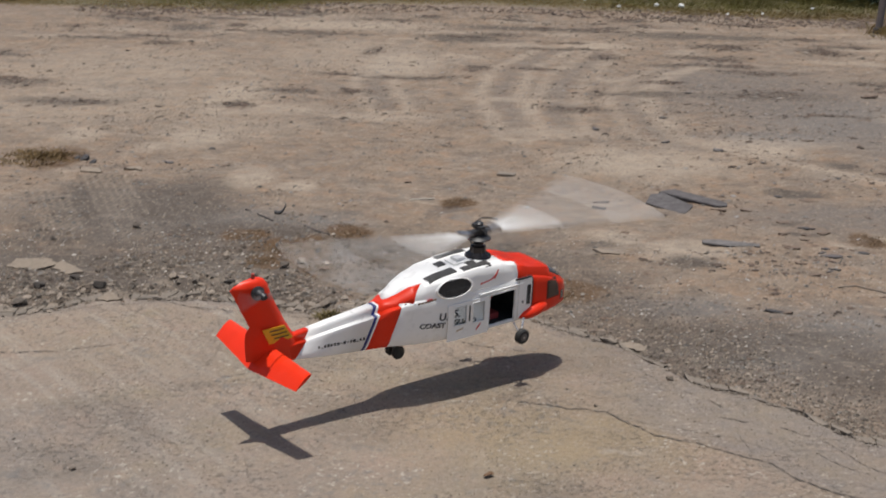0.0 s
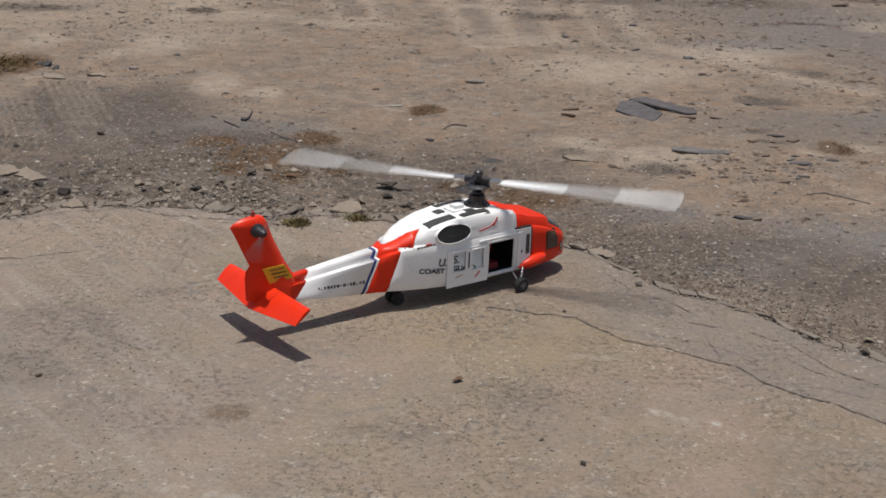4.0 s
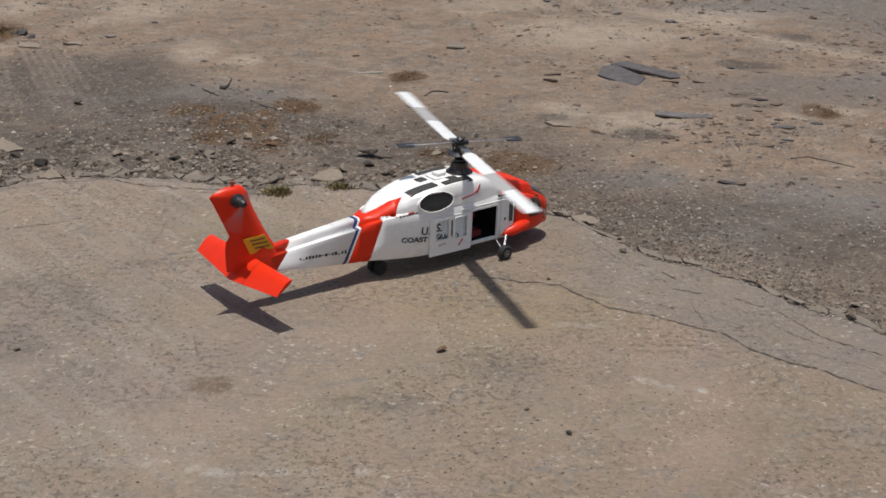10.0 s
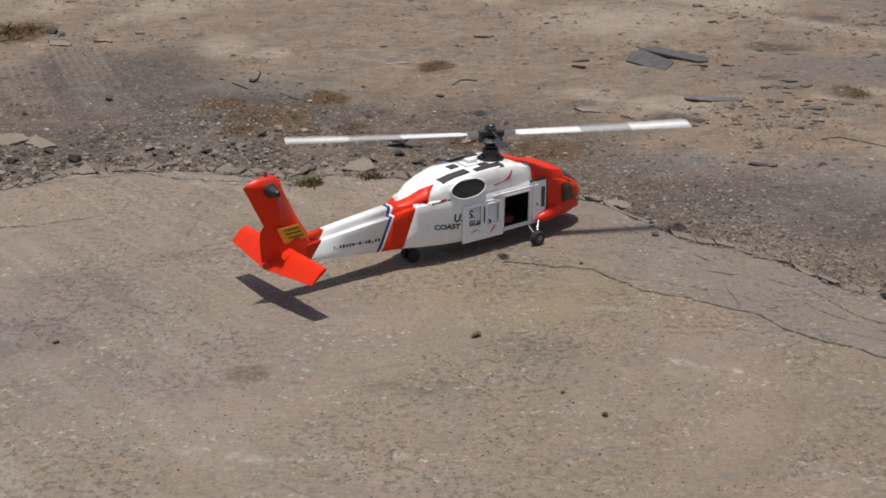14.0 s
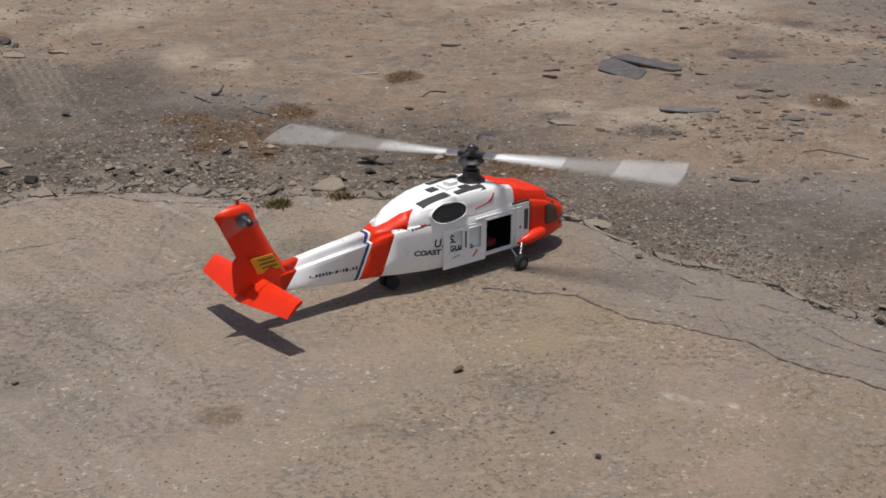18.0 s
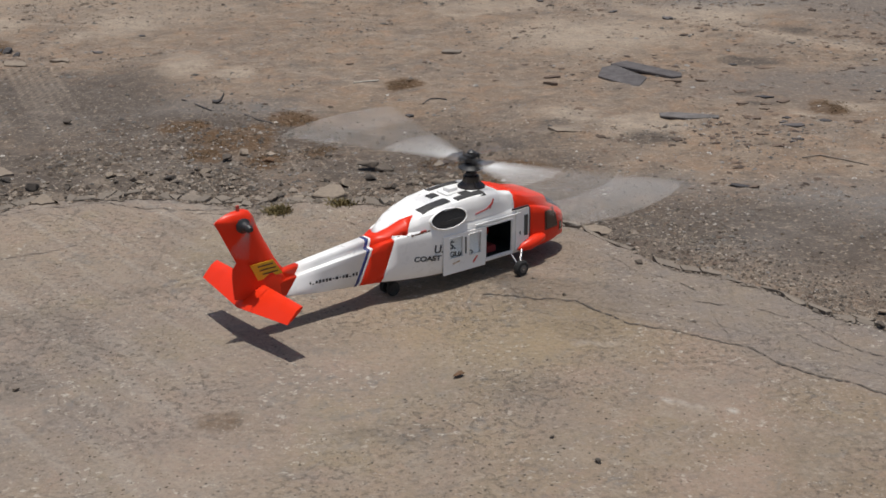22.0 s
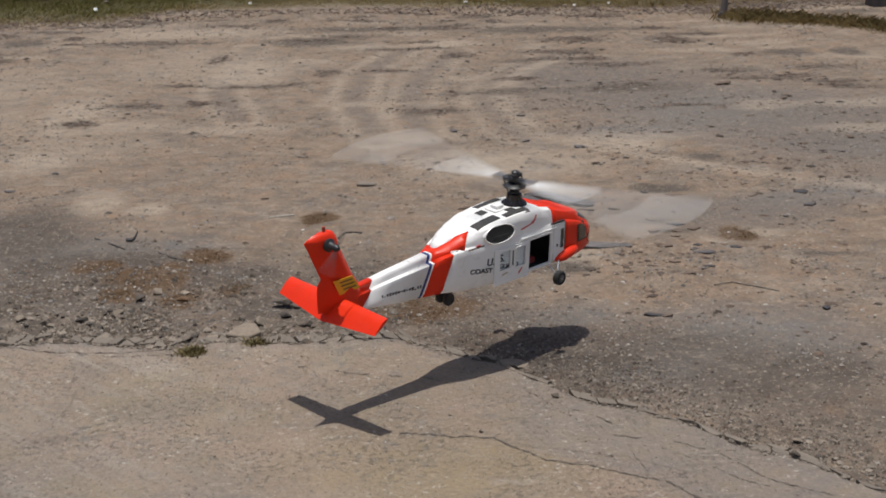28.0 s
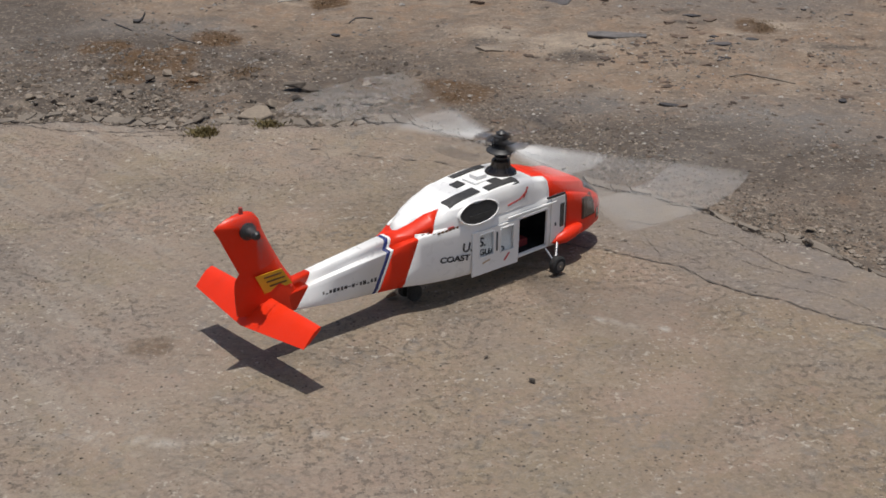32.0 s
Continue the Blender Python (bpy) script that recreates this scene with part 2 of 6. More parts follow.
    chip = n_math(nt, "MULTIPLY", n_range(nt, n_noise(nt, co, 36, 5, 0.7, 0.2), 0.58, 0.64), n_range(nt, n_noise(nt, co, 3.7, 4, 0.6), 0.46, 0.58))
    c = n_mix(nt, n_math(nt, "MULTIPLY", chip, 0.8), c, (0.42, 0.38, 0.32))
    bent = nt.nodes.new("ShaderNodeVectorMath")
    bent.operation = "MULTIPLY_ADD"
    off = nt.nodes.new("ShaderNodeTexNoise")
    off.inputs["Scale"].default_value = 7
    off.inputs["Detail"].default_value = 5
    nt.links.new(co, off.inputs["Vector"])
    nt.links.new(off.outputs["Color"], bent.inputs[0])
    bent.inputs[1].default_value = (0.18, 0.18, 0)
    nt.links.new(co, bent.inputs[2])
    hair = n_range(nt, n_voro(nt, bent.outputs[0], 3.3, "DISTANCE_TO_EDGE"), 0.0, 0.010, 1.0, 0.0)
    gate = n_range(nt, n_math(nt, "ADD", n_noise(nt, co, 4.5, 4, 0.65), n_math(nt, "MULTIPLY", n_attr(nt, "grey"), 0.1)), 0.52, 0.6)
    c = n_mix(nt, n_math(nt, "MULTIPLY", n_math(nt, "MULTIPLY", hair, gate), 0.4), c, (0.06, 0.05, 0.042))
    pit = n_math(nt, "MULTIPLY", n_range(nt, n_voro(nt, co, 34), 0.10, 0.16, 1.0, 0.0), n_range(nt, n_noise(nt, co, 3.1, 4), 0.45, 0.6))
    c = n_mix(nt, n_math(nt, "MULTIPLY", pit, 0.8), c, (0.05, 0.042, 0.036))
    dots = n_math(nt, "MULTIPLY", n_range(nt, n_voro(nt, co, 61), 0.10, 0.20, 1.0, 0.0), n_range(nt, n_noise(nt, co, 5.3, 4), 0.48, 0.58))
    c = n_mix(nt, n_math(nt, "MULTIPLY", dots, 0.7), c, (0.42, 0.36, 0.30))
    nt.links.new(c, b.inputs["Base Color"])
    h = n_math(nt, "SUBTRACT", n_math(nt, "ADD", n_math(nt, "MULTIPLY", grain, 0.7), n_math(nt, "MULTIPLY", mott, 0.5)), n_math(nt, "ADD", n_math(nt, "MULTIPLY", scuff, 0.35), n_math(nt, "MULTIPLY", pit, 0.4)))
    n_bump(nt, b, h, 0.7, 0.012)
    return m


def stone_mat(name, lo, hi, per="island"):
    m, nt, b = material(name, 0.92)
    if per == "island":
        r = nt.nodes.new("ShaderNodeNewGeometry").outputs["Random Per Island"]
    else:
        r = nt.nodes.new("ShaderNodeObjectInfo").outputs["Random"]
    c = n_mix(nt, r, lo, hi)
    co = n_coord(nt)
    g = n_noise(nt, co, 60, 5, 0.7)
    c = n_mix(nt, n_math(nt, "MULTIPLY", n_range(nt, g, 0.4, 0.7), 0.5), c, tuple(x * 0.45 for x in lo))
    nt.links.new(c, b.inputs["Base Color"])
    n_bump(nt, b, g, 0.5, 0.006)
    return m


def leaf_mat(name, lo, hi):
    m, nt, b = material(name, 0.75)
    r = nt.nodes.new("ShaderNodeNewGeometry").outputs["Random Per Island"]
    c = n_mix(nt, r, lo, hi)
    c = n_mix(nt, n_math(nt, "MULTIPLY", n_range(nt, n_noise(nt, n_coord(nt), 1.5, 3), 0.4, 0.65), 0.5), c, tuple(0.5 * (a + d) * 0.6 for a, d in zip(lo, hi)))
    nt.links.new(c, b.inputs["Base Color"])
    return m


M_DIRT = earth("dry_dirt", (0.214, 0.149, 0.099), (0.130, 0.108, 0.092), (0.320, 0.258, 0.195), (0.074, 0.057, 0.044), (0.088, 0.046, 0.017), 1.0, 0.55, 0.9)
M_SLAB = concrete("worn_concrete")
M_CHUNK = stone_mat("broken_concrete", (0.15, 0.118, 0.088), (0.30, 0.245, 0.188), "object")
M_ROCK = stone_mat("rock", (0.06, 0.050, 0.042), (0.20, 0.16, 0.125), "object")
M_PALEROCK = stone_mat("pale_rock", (0.235, 0.188, 0.142), (0.26, 0.21, 0.16), "object")
M_BROWNROCK = stone_mat("brown_rock", (0.15, 0.085, 0.045), (0.17, 0.095, 0.05), "object")
M_PLATE = stone_mat("slab_plate", (0.165, 0.137, 0.11), (0.225, 0.185, 0.145), "object")
M_GRAVEL = stone_mat("gravel", (0.07, 0.058, 0.047), (0.34, 0.28, 0.222))
M_FLAKE = stone_mat("brown_flake", (0.05, 0.036, 0.028), (0.17, 0.115, 0.082))
M_GRIT = stone_mat("dark_grit", (0.05, 0.038, 0.029), (0.18, 0.135, 0.098))
M_BLUEGRIT = stone_mat("blue_grey_gravel", (0.080, 0.072, 0.064), (0.28, 0.255, 0.230))
M_PEBBLE = stone_mat("pale_pebble", (0.26, 0.225, 0.19), (0.44, 0.405, 0.355))
M_CRACK = paint("crack_soil", (0.100, 0.080, 0.064), 0.95, 0.2)
M_WHITE = paint("white_gelcoat", (0.90, 0.885, 0.86), 0.3, 0.04)
M_ORANGE = paint("orange_red_gelcoat", (0.77, 0.030, 0.004), 0.38, 0.06)
M_ORANGE.node_tree.nodes["Principled BSDF"].inputs["Specular IOR Level"].default_value = 0.28
M_BLUE = paint("blue_stripe", (0.022, 0.036, 0.16), 0.35, 0.05)
M_BLACK = paint("black_plastic", (0.022, 0.022, 0.024), 0.45, 0.1)
M_DOME = paint("dark_brown_dome", (0.032, 0.024, 0.02), 0.25, 0.1)
M_VENT = paint("matt_black_tape", (0.035, 0.033, 0.032), 0.65, 0.1)
M_RUBBER = paint("tyre_rubber", (0.025, 0.024, 0.023), 0.8, 0.15)
M_STEEL = paint("bare_metal", (0.62, 0.61, 0.6), 0.3, 0.08, 1.0)
M_RIM = paint("dull_grey_rim", (0.12, 0.115, 0.11), 0.5, 0.15)
M_RIMBROWN = paint("brown_window_rubber", (0.10, 0.022, 0.012), 0.6, 0.1)
M_YELLOW = paint("yellow_sticker", (0.75, 0.38, 0.01), 0.45, 0.05)
M_INK = paint("black_lettering", (0.03, 0.03, 0.035), 0.5, 0.05)
M_INKBROWN = paint("dark_print", (0.13, 0.06, 0.02), 0.5, 0.05)
M_REDINK = paint("red_print", (0.62, 0.07, 0.06), 0.45, 0.05)
M_BLADE = paint("white_blade", (0.78, 0.78, 0.77), 0.35, 0.05)
# white blade greyed in colour where it catches less light
M_BLADEDIM = paint("dimmed_white_blade", (0.40, 0.385, 0.37), 0.4, 0.05)
M_TAILBLADE = paint("dark_blade", (0.22, 0.2, 0.2), 0.4, 0.05)
M_INSIDE = paint("dark_interior", (0.03, 0.028, 0.027), 0.8, 0.1)
M_SEATRED = paint("dull_red_fitting", (0.30, 0.03, 0.03), 0.7, 0.1)
M_BOARD = paint("weathered_slate_board", (0.092, 0.080, 0.078), 0.85, 0.25)
M_WOOD = paint("grey_dry_wood", (0.20, 0.165, 0.13), 0.9, 0.25)
M_PLANK = paint("grey_plank", (0.145, 0.130, 0.122), 0.9, 0.3)
M_PALEWOOD = paint("bleached_stick", (0.50, 0.46, 0.40), 0.9, 0.2)
M_JUNK = paint("charred_scrap", (0.045, 0.04, 0.04), 0.85, 0.2)
M_BARKCHIP = paint("brown_scrap", (0.135, 0.090, 0.062), 0.95, 0.25)
M_LITTER = paint("pale_litter", (0.75, 0.74, 0.72), 0.6, 0.1)
M_POST = paint("galvanised_post", (0.20, 0.165, 0.15), 0.7, 0.2)
M_BARK = paint("bark", (0.16, 0.125, 0.10), 0.95, 0.3)
M_GREEN = paint("dark_green_paint", (0.012, 0.035, 0.026), 0.6, 0.2)
M_HEAP = earth("dark_soil", (0.10, 0.066, 0.046), (0.07, 0.055, 0.045), (0.16, 0.12, 0.09), (0.045, 0.035, 0.027), (0.07, 0.03, 0.012), 0.6, 0.7, 1.0)
M_LID = paint("dull_grey_lid", (0.36, 0.38, 0.38), 0.7, 0.15)
M_TARP = paint("brown_tarp", (0.20, 0.165, 0.125), 0.9, 0.25)
M_LEAF = leaf_mat("dark_leaves", (0.015, 0.022, 0.009), (0.042, 0.058, 0.022))
M_GRASS = leaf_mat("dry_grass", (0.14, 0.10, 0.028), (0.24, 0.155, 0.05))
M_GREENGRASS = leaf_mat("olive_grass", (0.12, 0.108, 0.024), (0.19, 0.155, 0.038))
M_WEED = leaf_mat("weed", (0.075, 0.066, 0.022), (0.19, 0.135, 0.05))
M_CLUMP = leaf_mat("brown_olive_weed", (0.085, 0.058, 0.02), (0.23, 0.14, 0.05))
M_TUFT = leaf_mat("rusty_weed", (0.055, 0.032, 0.012), (0.135, 0.078, 0.028))

m, nt, b = material("smoked_glass", 0.06)
b.inputs["Base Color"].default_value = (0.03, 0.035, 0.04, 1)
b.inputs["Coat Weight"].default_value = 0.6
M_SMOKE = m
# brown base colour paints the orange reflected in the dark side windows
m, nt, b = material("orange_reflecting_glass", 0.12)
b.inputs["Base Color"].default_value = (0.075, 0.045, 0.034, 1)
b.inputs["Coat Weight"].default_value = 0.5
M_ORANGEREFLECT = m
m, nt, b = material("grey_windshield", 0.1)
b.inputs["Base Color"].default_value = (0.10, 0.10, 0.105, 1)
b.inputs["Coat Weight"].default_value = 1.0
M_SHIELD = m
m, nt, b = material("clear_pane", 0.05)
b.inputs["Base Color"].default_value = (0.9, 0.92, 0.92, 1)
b.inputs["Transmission Weight"].default_value = 1.0
b.inputs["IOR"].default_value = 1.05
M_GLASS = m


# ---------------------------------------------------------------- mesh helpers
def finish(me, smooth=35):
    if smooth:
        me.polygons.foreach_set("use_smooth", [True] * len(me.polygons))
        me.set_sharp_from_angle(angle=radians(smooth))
    return me


def link_bm(name, bm, mats, smooth=35, recalc=True):
    if recalc:
        bmesh.ops.recalc_face_normals(bm, faces=bm.faces)
    me = bpy.data.meshes.new(name)
    bm.to_mesh(me)
    bm.free()
    for q in mats if isinstance(mats, (list, tuple)) else [mats]:
        me.materials.append(q)
    return new(name, finish(me, smooth))


def part(name, bm, mats, parent, label="", smooth=35, recalc=True):
    ob = link_bm(name, bm, mats, smooth, recalc)
    ob.parent = parent
    return tagged(ob, label) if label else ob


def thing(name, label, category, group="", kind="", at=None):
    ob = new(name)
    ob.empty_display_size = 0.1
    if at is not None:
        ob.matrix_world = at
    return tagged(ob, label, category, group, kind)


def box(bm, size, m=Matrix(), bevel=0.0):
    r = bmesh.ops.create_cube(bm, size=1, matrix=m @ Matrix.Diagonal((*size, 1)))
    if bevel:
        es = list({e for v in r["verts"] for e in v.link_edges})
        bmesh.ops.bevel(bm, geom=es, offset=bevel, segments=2, affect="EDGES", profile=0.7)
    return bm


def tube(bm, a, b, r1, r2=None, seg=12):
    a, b = Vector(a), Vector(b)
    d = b - a
    m = Matrix.Translation((a + b) / 2) @ d.to_track_quat("Z", "Y").to_matrix().to_4x4()
    bmesh.ops.create_cone(bm, cap_ends=True, segments=seg, radius1=r1, radius2=r1 if r2 is None else r2, depth=d.length, matrix=m)
    return bm


def prism(bm, pts, depth, m=Matrix()):
    """A flat outline pts (x, y), thickened along z from 0 to depth."""
    lo = [bm.verts.new(m @ Vector((x, y, 0))) for x, y in pts]
    hi = [bm.verts.new(m @ Vector((x, y, depth))) for x, y in pts]
    k = len(pts)
    bm.faces.new(lo[::-1])
    bm.faces.new(hi)
    for i in range(k):
        bm.faces.new((lo[i], lo[(i + 1) % k], hi[(i + 1) % k], hi[i]))
    return bm


def lathe(bm, prof, m=Matrix(), seg=24):
    """Profile (radius, height) turned round z."""
    rings = []
    for r, z in prof:
        rings.append([bm.verts.new(m @ Vector((r * math.cos(2 * math.pi * i / seg), r * math.sin(2 * math.pi * i / seg), z))) for i in range(seg)])
    for a, c in zip(rings, rings[1:]):
        for i in range(seg):
            bm.faces.new((a[i], a[(i + 1) % seg], c[(i + 1) % seg], c[i]))
    bm.faces.new(rings[0][::-1])
    bm.faces.new(rings[-1])
    return bm


def loft(bm, rings, caps=True):
    vs = [[bm.verts.new(p) for p in r] for r in rings]
    k = len(vs[0])
    for a, c in zip(vs, vs[1:]):
        for i in range(k):
            bm.faces.new((a[i], a[(i + 1) % k], c[(i + 1) % k], c[i]))
    if caps:
        bm.faces.new(vs[0][::-1])
        bm.faces.new(vs[-1])
    return bm


def from_arrays(name, verts, faces, mats, smooth=0):
    me = bpy.data.meshes.new(name)
    me.from_pydata(verts, [], faces)
    for q in mats if isinstance(mats, (list, tuple)) else [mats]:
        me.materials.append(q)
    return new(name, finish(me, smooth))


def lettering(name, text, size, m, mat, parent, squeeze=1.0):
    cu = bpy.data.curves.new(name, "FONT")
    cu.body, cu.size, cu.extrude, cu.offset = text, size, 0.0006, 0.0006
    tmp = bpy.data.objects.new(name, cu)
    scene.collection.objects.link(tmp)
    me = bpy.data.meshes.new_from_object(tmp.evaluated_get(bpy.context.evaluated_depsgraph_get()))
    bpy.data.objects.remove(tmp)
    me.transform(m @ Matrix.Diagonal((squeeze, 1, 1, 1)))
    me.materials.clear()
    me.materials.append(mat)
    ob = new(name, me)
    ob.parent = parent
    return ob


# ---------------------------------------------------------------- noise on arrays
def lattice(ix, iy, seed):
    h = (ix.astype(np.int64) * 374761393 + iy.astype(np.int64) * 668265263 + seed * 1442695041) & 0xFFFFFFFF
    h = ((h ^ (h >> 13)) * 1274126177) & 0xFFFFFFFF
    return ((h ^ (h >> 16)) & 0xFFFF) / 65535.0


def vnoise(x, y, seed=0):
    ix, iy = np.floor(x), np.floor(y)
    fx, fy = x - ix, y - iy
    fx, fy = fx * fx * (3 - 2 * fx), fy * fy * (3 - 2 * fy)
    a, b2 = lattice(ix, iy, seed), lattice(ix + 1, iy, seed)
    c, d = lattice(ix, iy + 1, seed), lattice(ix + 1, iy + 1, seed)
    return (a * (1 - fx) + b2 * fx) * (1 - fy) + (c * (1 - fx) + d * fx) * fy


def fbm(x, y, seed=0, octaves=4):
    s, amp, tot = 0.0, 1.0, 0.0
    for o in range(octaves):
        s = s + amp * vnoise(x * 2**o, y * 2**o, seed + 17 * o)
        tot += amp
        amp *= 0.5
    return s / tot


# ---------------------------------------------------------------- plan of the lot
EDGE_X = (-9, -4, -2.4, -1.63, -1.48, -1.05, -0.79, -0.43, -0.16, 0.13, 0.32, 0.51, 0.67, 0.76, 0.91, 1.06, 1.16, 1.31, 1.45, 2.2, 4, 9)
EDGE_Y = (4.3, 4.5, 4.7, 5.05, 5.22, 5.24, 5.13, 5.18, 5.13, 5.15, 5.02, 4.84, 4.6, 4.46, 4.37, 4.22, 4.05, 3.92, 3.71, 3.0, 1.9, -1.5)
CRACK_X = (0.39, 0.52, 0.71, 0.86, 0.94, 1.09, 1.24, 2.4)
CRACK_Y = (4.19, 4.07, 3.94, 3.82, 3.71, 3.58, 3.44, 2.5)


def edge_y(x):
    x = np.asarray(x, float)
    return np.interp(x, EDGE_X, EDGE_Y) + 0.05 * (fbm(x * 6, x * 0 + 3.1, 5) - 0.5) + 0.03 * (vnoise(x * 31, x * 0 + 1.7, 9) - 0.5)


VEG_X = (-14, -6, -3.67, -2.48, -1.84, -0.37, 0.93, 2.4, 3.17, 4.0, 6, 14)
VEG_Y = (16.5, 15.9, 15.65, 15.6, 16.6, 17.0, 16.7, 16.15, 16.0, 16.1, 16.6, 17.5)

# (4.9, 16.4) and (3.6, 16.2) darken the far right dirt before the trees
DARK = ((-1.66, 5.36, 0.22, 0.10), (-1.48, 5.42, 0.14, 0.1), (-1.19, 5.50, 0.12, 0.12), (2.13, 6.06, 0.17, 0.04), (2.1, 8.14, 0.12, 0.08), (1.69, 7.43, 0.15, 0.06), (4.9, 16.4, 1.3, 0.5), (3.6, 16.2, 0.5, 0.25), (-1.56, 6.8, 0.33, 0.5), (-1.98, 6.76, 0.2, 0.45), (-1.57, 5.61, 0.3, 0.22), (2.09, 8.16, 0.12, 0.12), (1.70, 7.46, 0.15, 0.08), (-0.25, 13.7, 0.37, 0.28),
        (-2.98, 14.1, 0.22, 0.3), (3.86, 12.3, 0.2, 0.24), (4.37, 12.2, 0.12, 0.2), (0.47, 14.6, 0.84, 0.2), (2.13, 14.2, 0.83, 0.25), (-0.3, 5.6, 0.25, 0.12), (-1.0, 5.35, 0.5, 0.12), (1.72, 7.44, 0.09, 0.05), (1.52, 6.51, 0.1, 0.04), (1.45, 5.86, 0.07, 0.02), (1.47, 6.72, 0.08, 0.03), (-1.05, 6.3, 0.5, 0.22), (-0.55, 6.1, 0.35, 0.2), (-1.62, 5.42, 0.16, 0.13), (-1.35, 6.3, 0.35, 0.12), (0.92, 5.99, 0.12, 0.1), (0.53, 6.21, 0.08, 0.04))
PALE = ((-1.47, 5.62, 0.06, 0.14), (0.56, 6.09, 0.08, 0.05), (0.87, 6.19, 0.09, 0.06), (1.94, 6.51, 0.09, 0.05), (-1.24, 7.42, 0.13, 0.26), (-0.97, 7.23, 0.09, 0.15), (-2.5, 8.53, 0.13, 0.27), (-1.99, 8.24, 0.1, 0.1), (-1.77, 5.61, 0.11, 0.13), (-1.43, 5.24, 0.11, 0.07),
        (-1.05, 5.69, 0.2, 0.18), (-1.25, 5.45, 0.1, 0.07), (1.95, 6.48, 0.09, 0.09), (1.73, 8.58, 0.24, 0.26), (0.89, 6.12, 0.09, 0.11), (-1.82, 10.0, 0.26, 0.75), (-0.77, 11.9, 0.35, 0.75),
        (-1.55, 14.5, 0.9, 0.45), (0.95, 13.35, 0.33, 0.25), (0.89, 8.09, 0.48, 0.42), (-1.79, 8.52, 0.2, 0.32), (0.93, 6.17, 0.2, 0.2), (0.62, 6.38, 0.13, 0.14), (1.69, 6.35, 0.06, 0.05), (-1.32, 5.16, 0.08, 0.05))
RUST = ((-0.62, 6.38, 0.09, 0.13), (-1.07, 6.24, 0.09, 0.1), (-0.82, 6.06, 0.14, 0.17), (-0.67, 5.77, 0.07, 0.1), (-0.13, 7.0, 0.06, 0.1), (-2.43, 7.78, 0.12, 0.27),
        (1.85, 6.45, 0.07, 0.1), (0.3, 5.5, 0.17, 0.13), (0.05, 5.62, 0.08, 0.08), (-0.95, 5.8, 0.06, 0.08), (-0.45, 5.85, 0.05, 0.06), (-0.55, 3.4, 0.06, 0.045))
GREY = ((1.85, 6.9, 0.6, 0.35), (2.07, 10.9, 1.0, 1.2), (-1.4, 5.6, 0.6, 0.35), (-1.7, 6.7, 0.5, 0.5), (3.2, 9.0, 0.9, 1.5))
_r = random.Random(71)
FAR_DARK = tuple((_r.uniform(-4.2, 5.6), 15.7 - 6.2 * _r.random() ** 1.5, _r.uniform(0.08, 0.42), _r.uniform(0.05, 0.2)) for _ in range(85))
SOFT_PALE = ((-2.7, 9.6, 0.9, 0.9), (-3.0, 11.3, 1.1, 1.1), (-1.7, 8.9, 0.5, 0.4), (-1.2, 12.3, 0.8, 1.0))
SOFT_DARK = ((-1.8, 5.9, 0.5, 0.45), (-1.75, 6.4, 0.5, 0.4), (-1.25, 6.05, 0.4, 0.25), (-0.45, 5.95, 0.5, 0.22), (-0.2, 5.5, 0.5, 0.2), (0.9, 4.9, 0.6, 0.25), (1.5, 4.6, 0.4, 0.3))
FAR_PALE = tuple((_r.uniform(-4.2, 5.6), 15.7 - 7.0 * _r.random(), _r.uniform(0.12, 0.6), _r.uniform(0.06, 0.25)) for _ in range(55))
ARCS = (((-0.77, 13.41), (-0.92, 12.02), (-0.87, 10.75), (-0.68, 9.71)), ((0.56, 12.93), (0.19, 11.63), (0.08, 10.31), (0.24, 8.87)),
        ((1.87, 12.47), (1.24, 11.26), (1.01, 10.24), (1.1, 8.99), (1.27, 8.45)), ((1.02, 12.89), (0.62, 11.31), (0.47, 10.05), (0.5, 9.0)))
BAND = ((2.0, 12.35), (1.49, 11.59), (1.19, 10.77), (1.14, 9.81), (1.27, 8.9), (1.54, 8.44), (2.02, 7.93), (2.51, 7.46), (3.2, 6.9))
TREAD = (((-2.17, 7.34), (-1.93, 6.73), (-1.70, 6.20)), ((-2.33, 6.95), (-2.20, 6.62), (-2.05, 6.28)))
TRACKS = tuple(tuple((x + 0.044 * k, y) for x, y in line) for line, count in zip(TREAD, (6, 5)) for k in range(count))
BLUE = ((-1.25, 6.45, 0.55, 0.32), (-0.85, 6.55, 0.3, 0.15), (2.22, 7.03, 0.24, 0.2), (2.7, 7.2, 0.4, 0.25), (2.6, 9.6, 0.8, 0.9), (1.15, 4.75, 0.35, 0.3), (1.5, 5.0, 0.4, 0.4), (0.8, 5.3, 0.25, 0.15), (1.9, 9.0, 0.5, 0.3), (3.2, 8.4, 0.6, 0.4))
STREAKS = (((0.39, 3.86), (0.55, 3.85)), ((-0.15, 2.955), (-0.05, 2.945)), ((-0.8, 2.99), (-0.63, 2.97), (-0.46, 2.93), (-0.24, 2.95)), ((0.6, 3.49), (0.68, 3.44), (0.76, 3.42)))


def to_line(x, y, pts):
    best = np.full(np.shape(x), 1e9)
    for (ax, ay), (bx, by) in zip(pts, pts[1:]):
        dx, dy = bx - ax, by - ay
        t = np.clip(((x - ax) * dx + (y - ay) * dy) / (dx * dx + dy * dy), 0, 1)
        best = np.minimum(best, np.hypot(x - ax - t * dx, y - ay - t * dy))
    return best


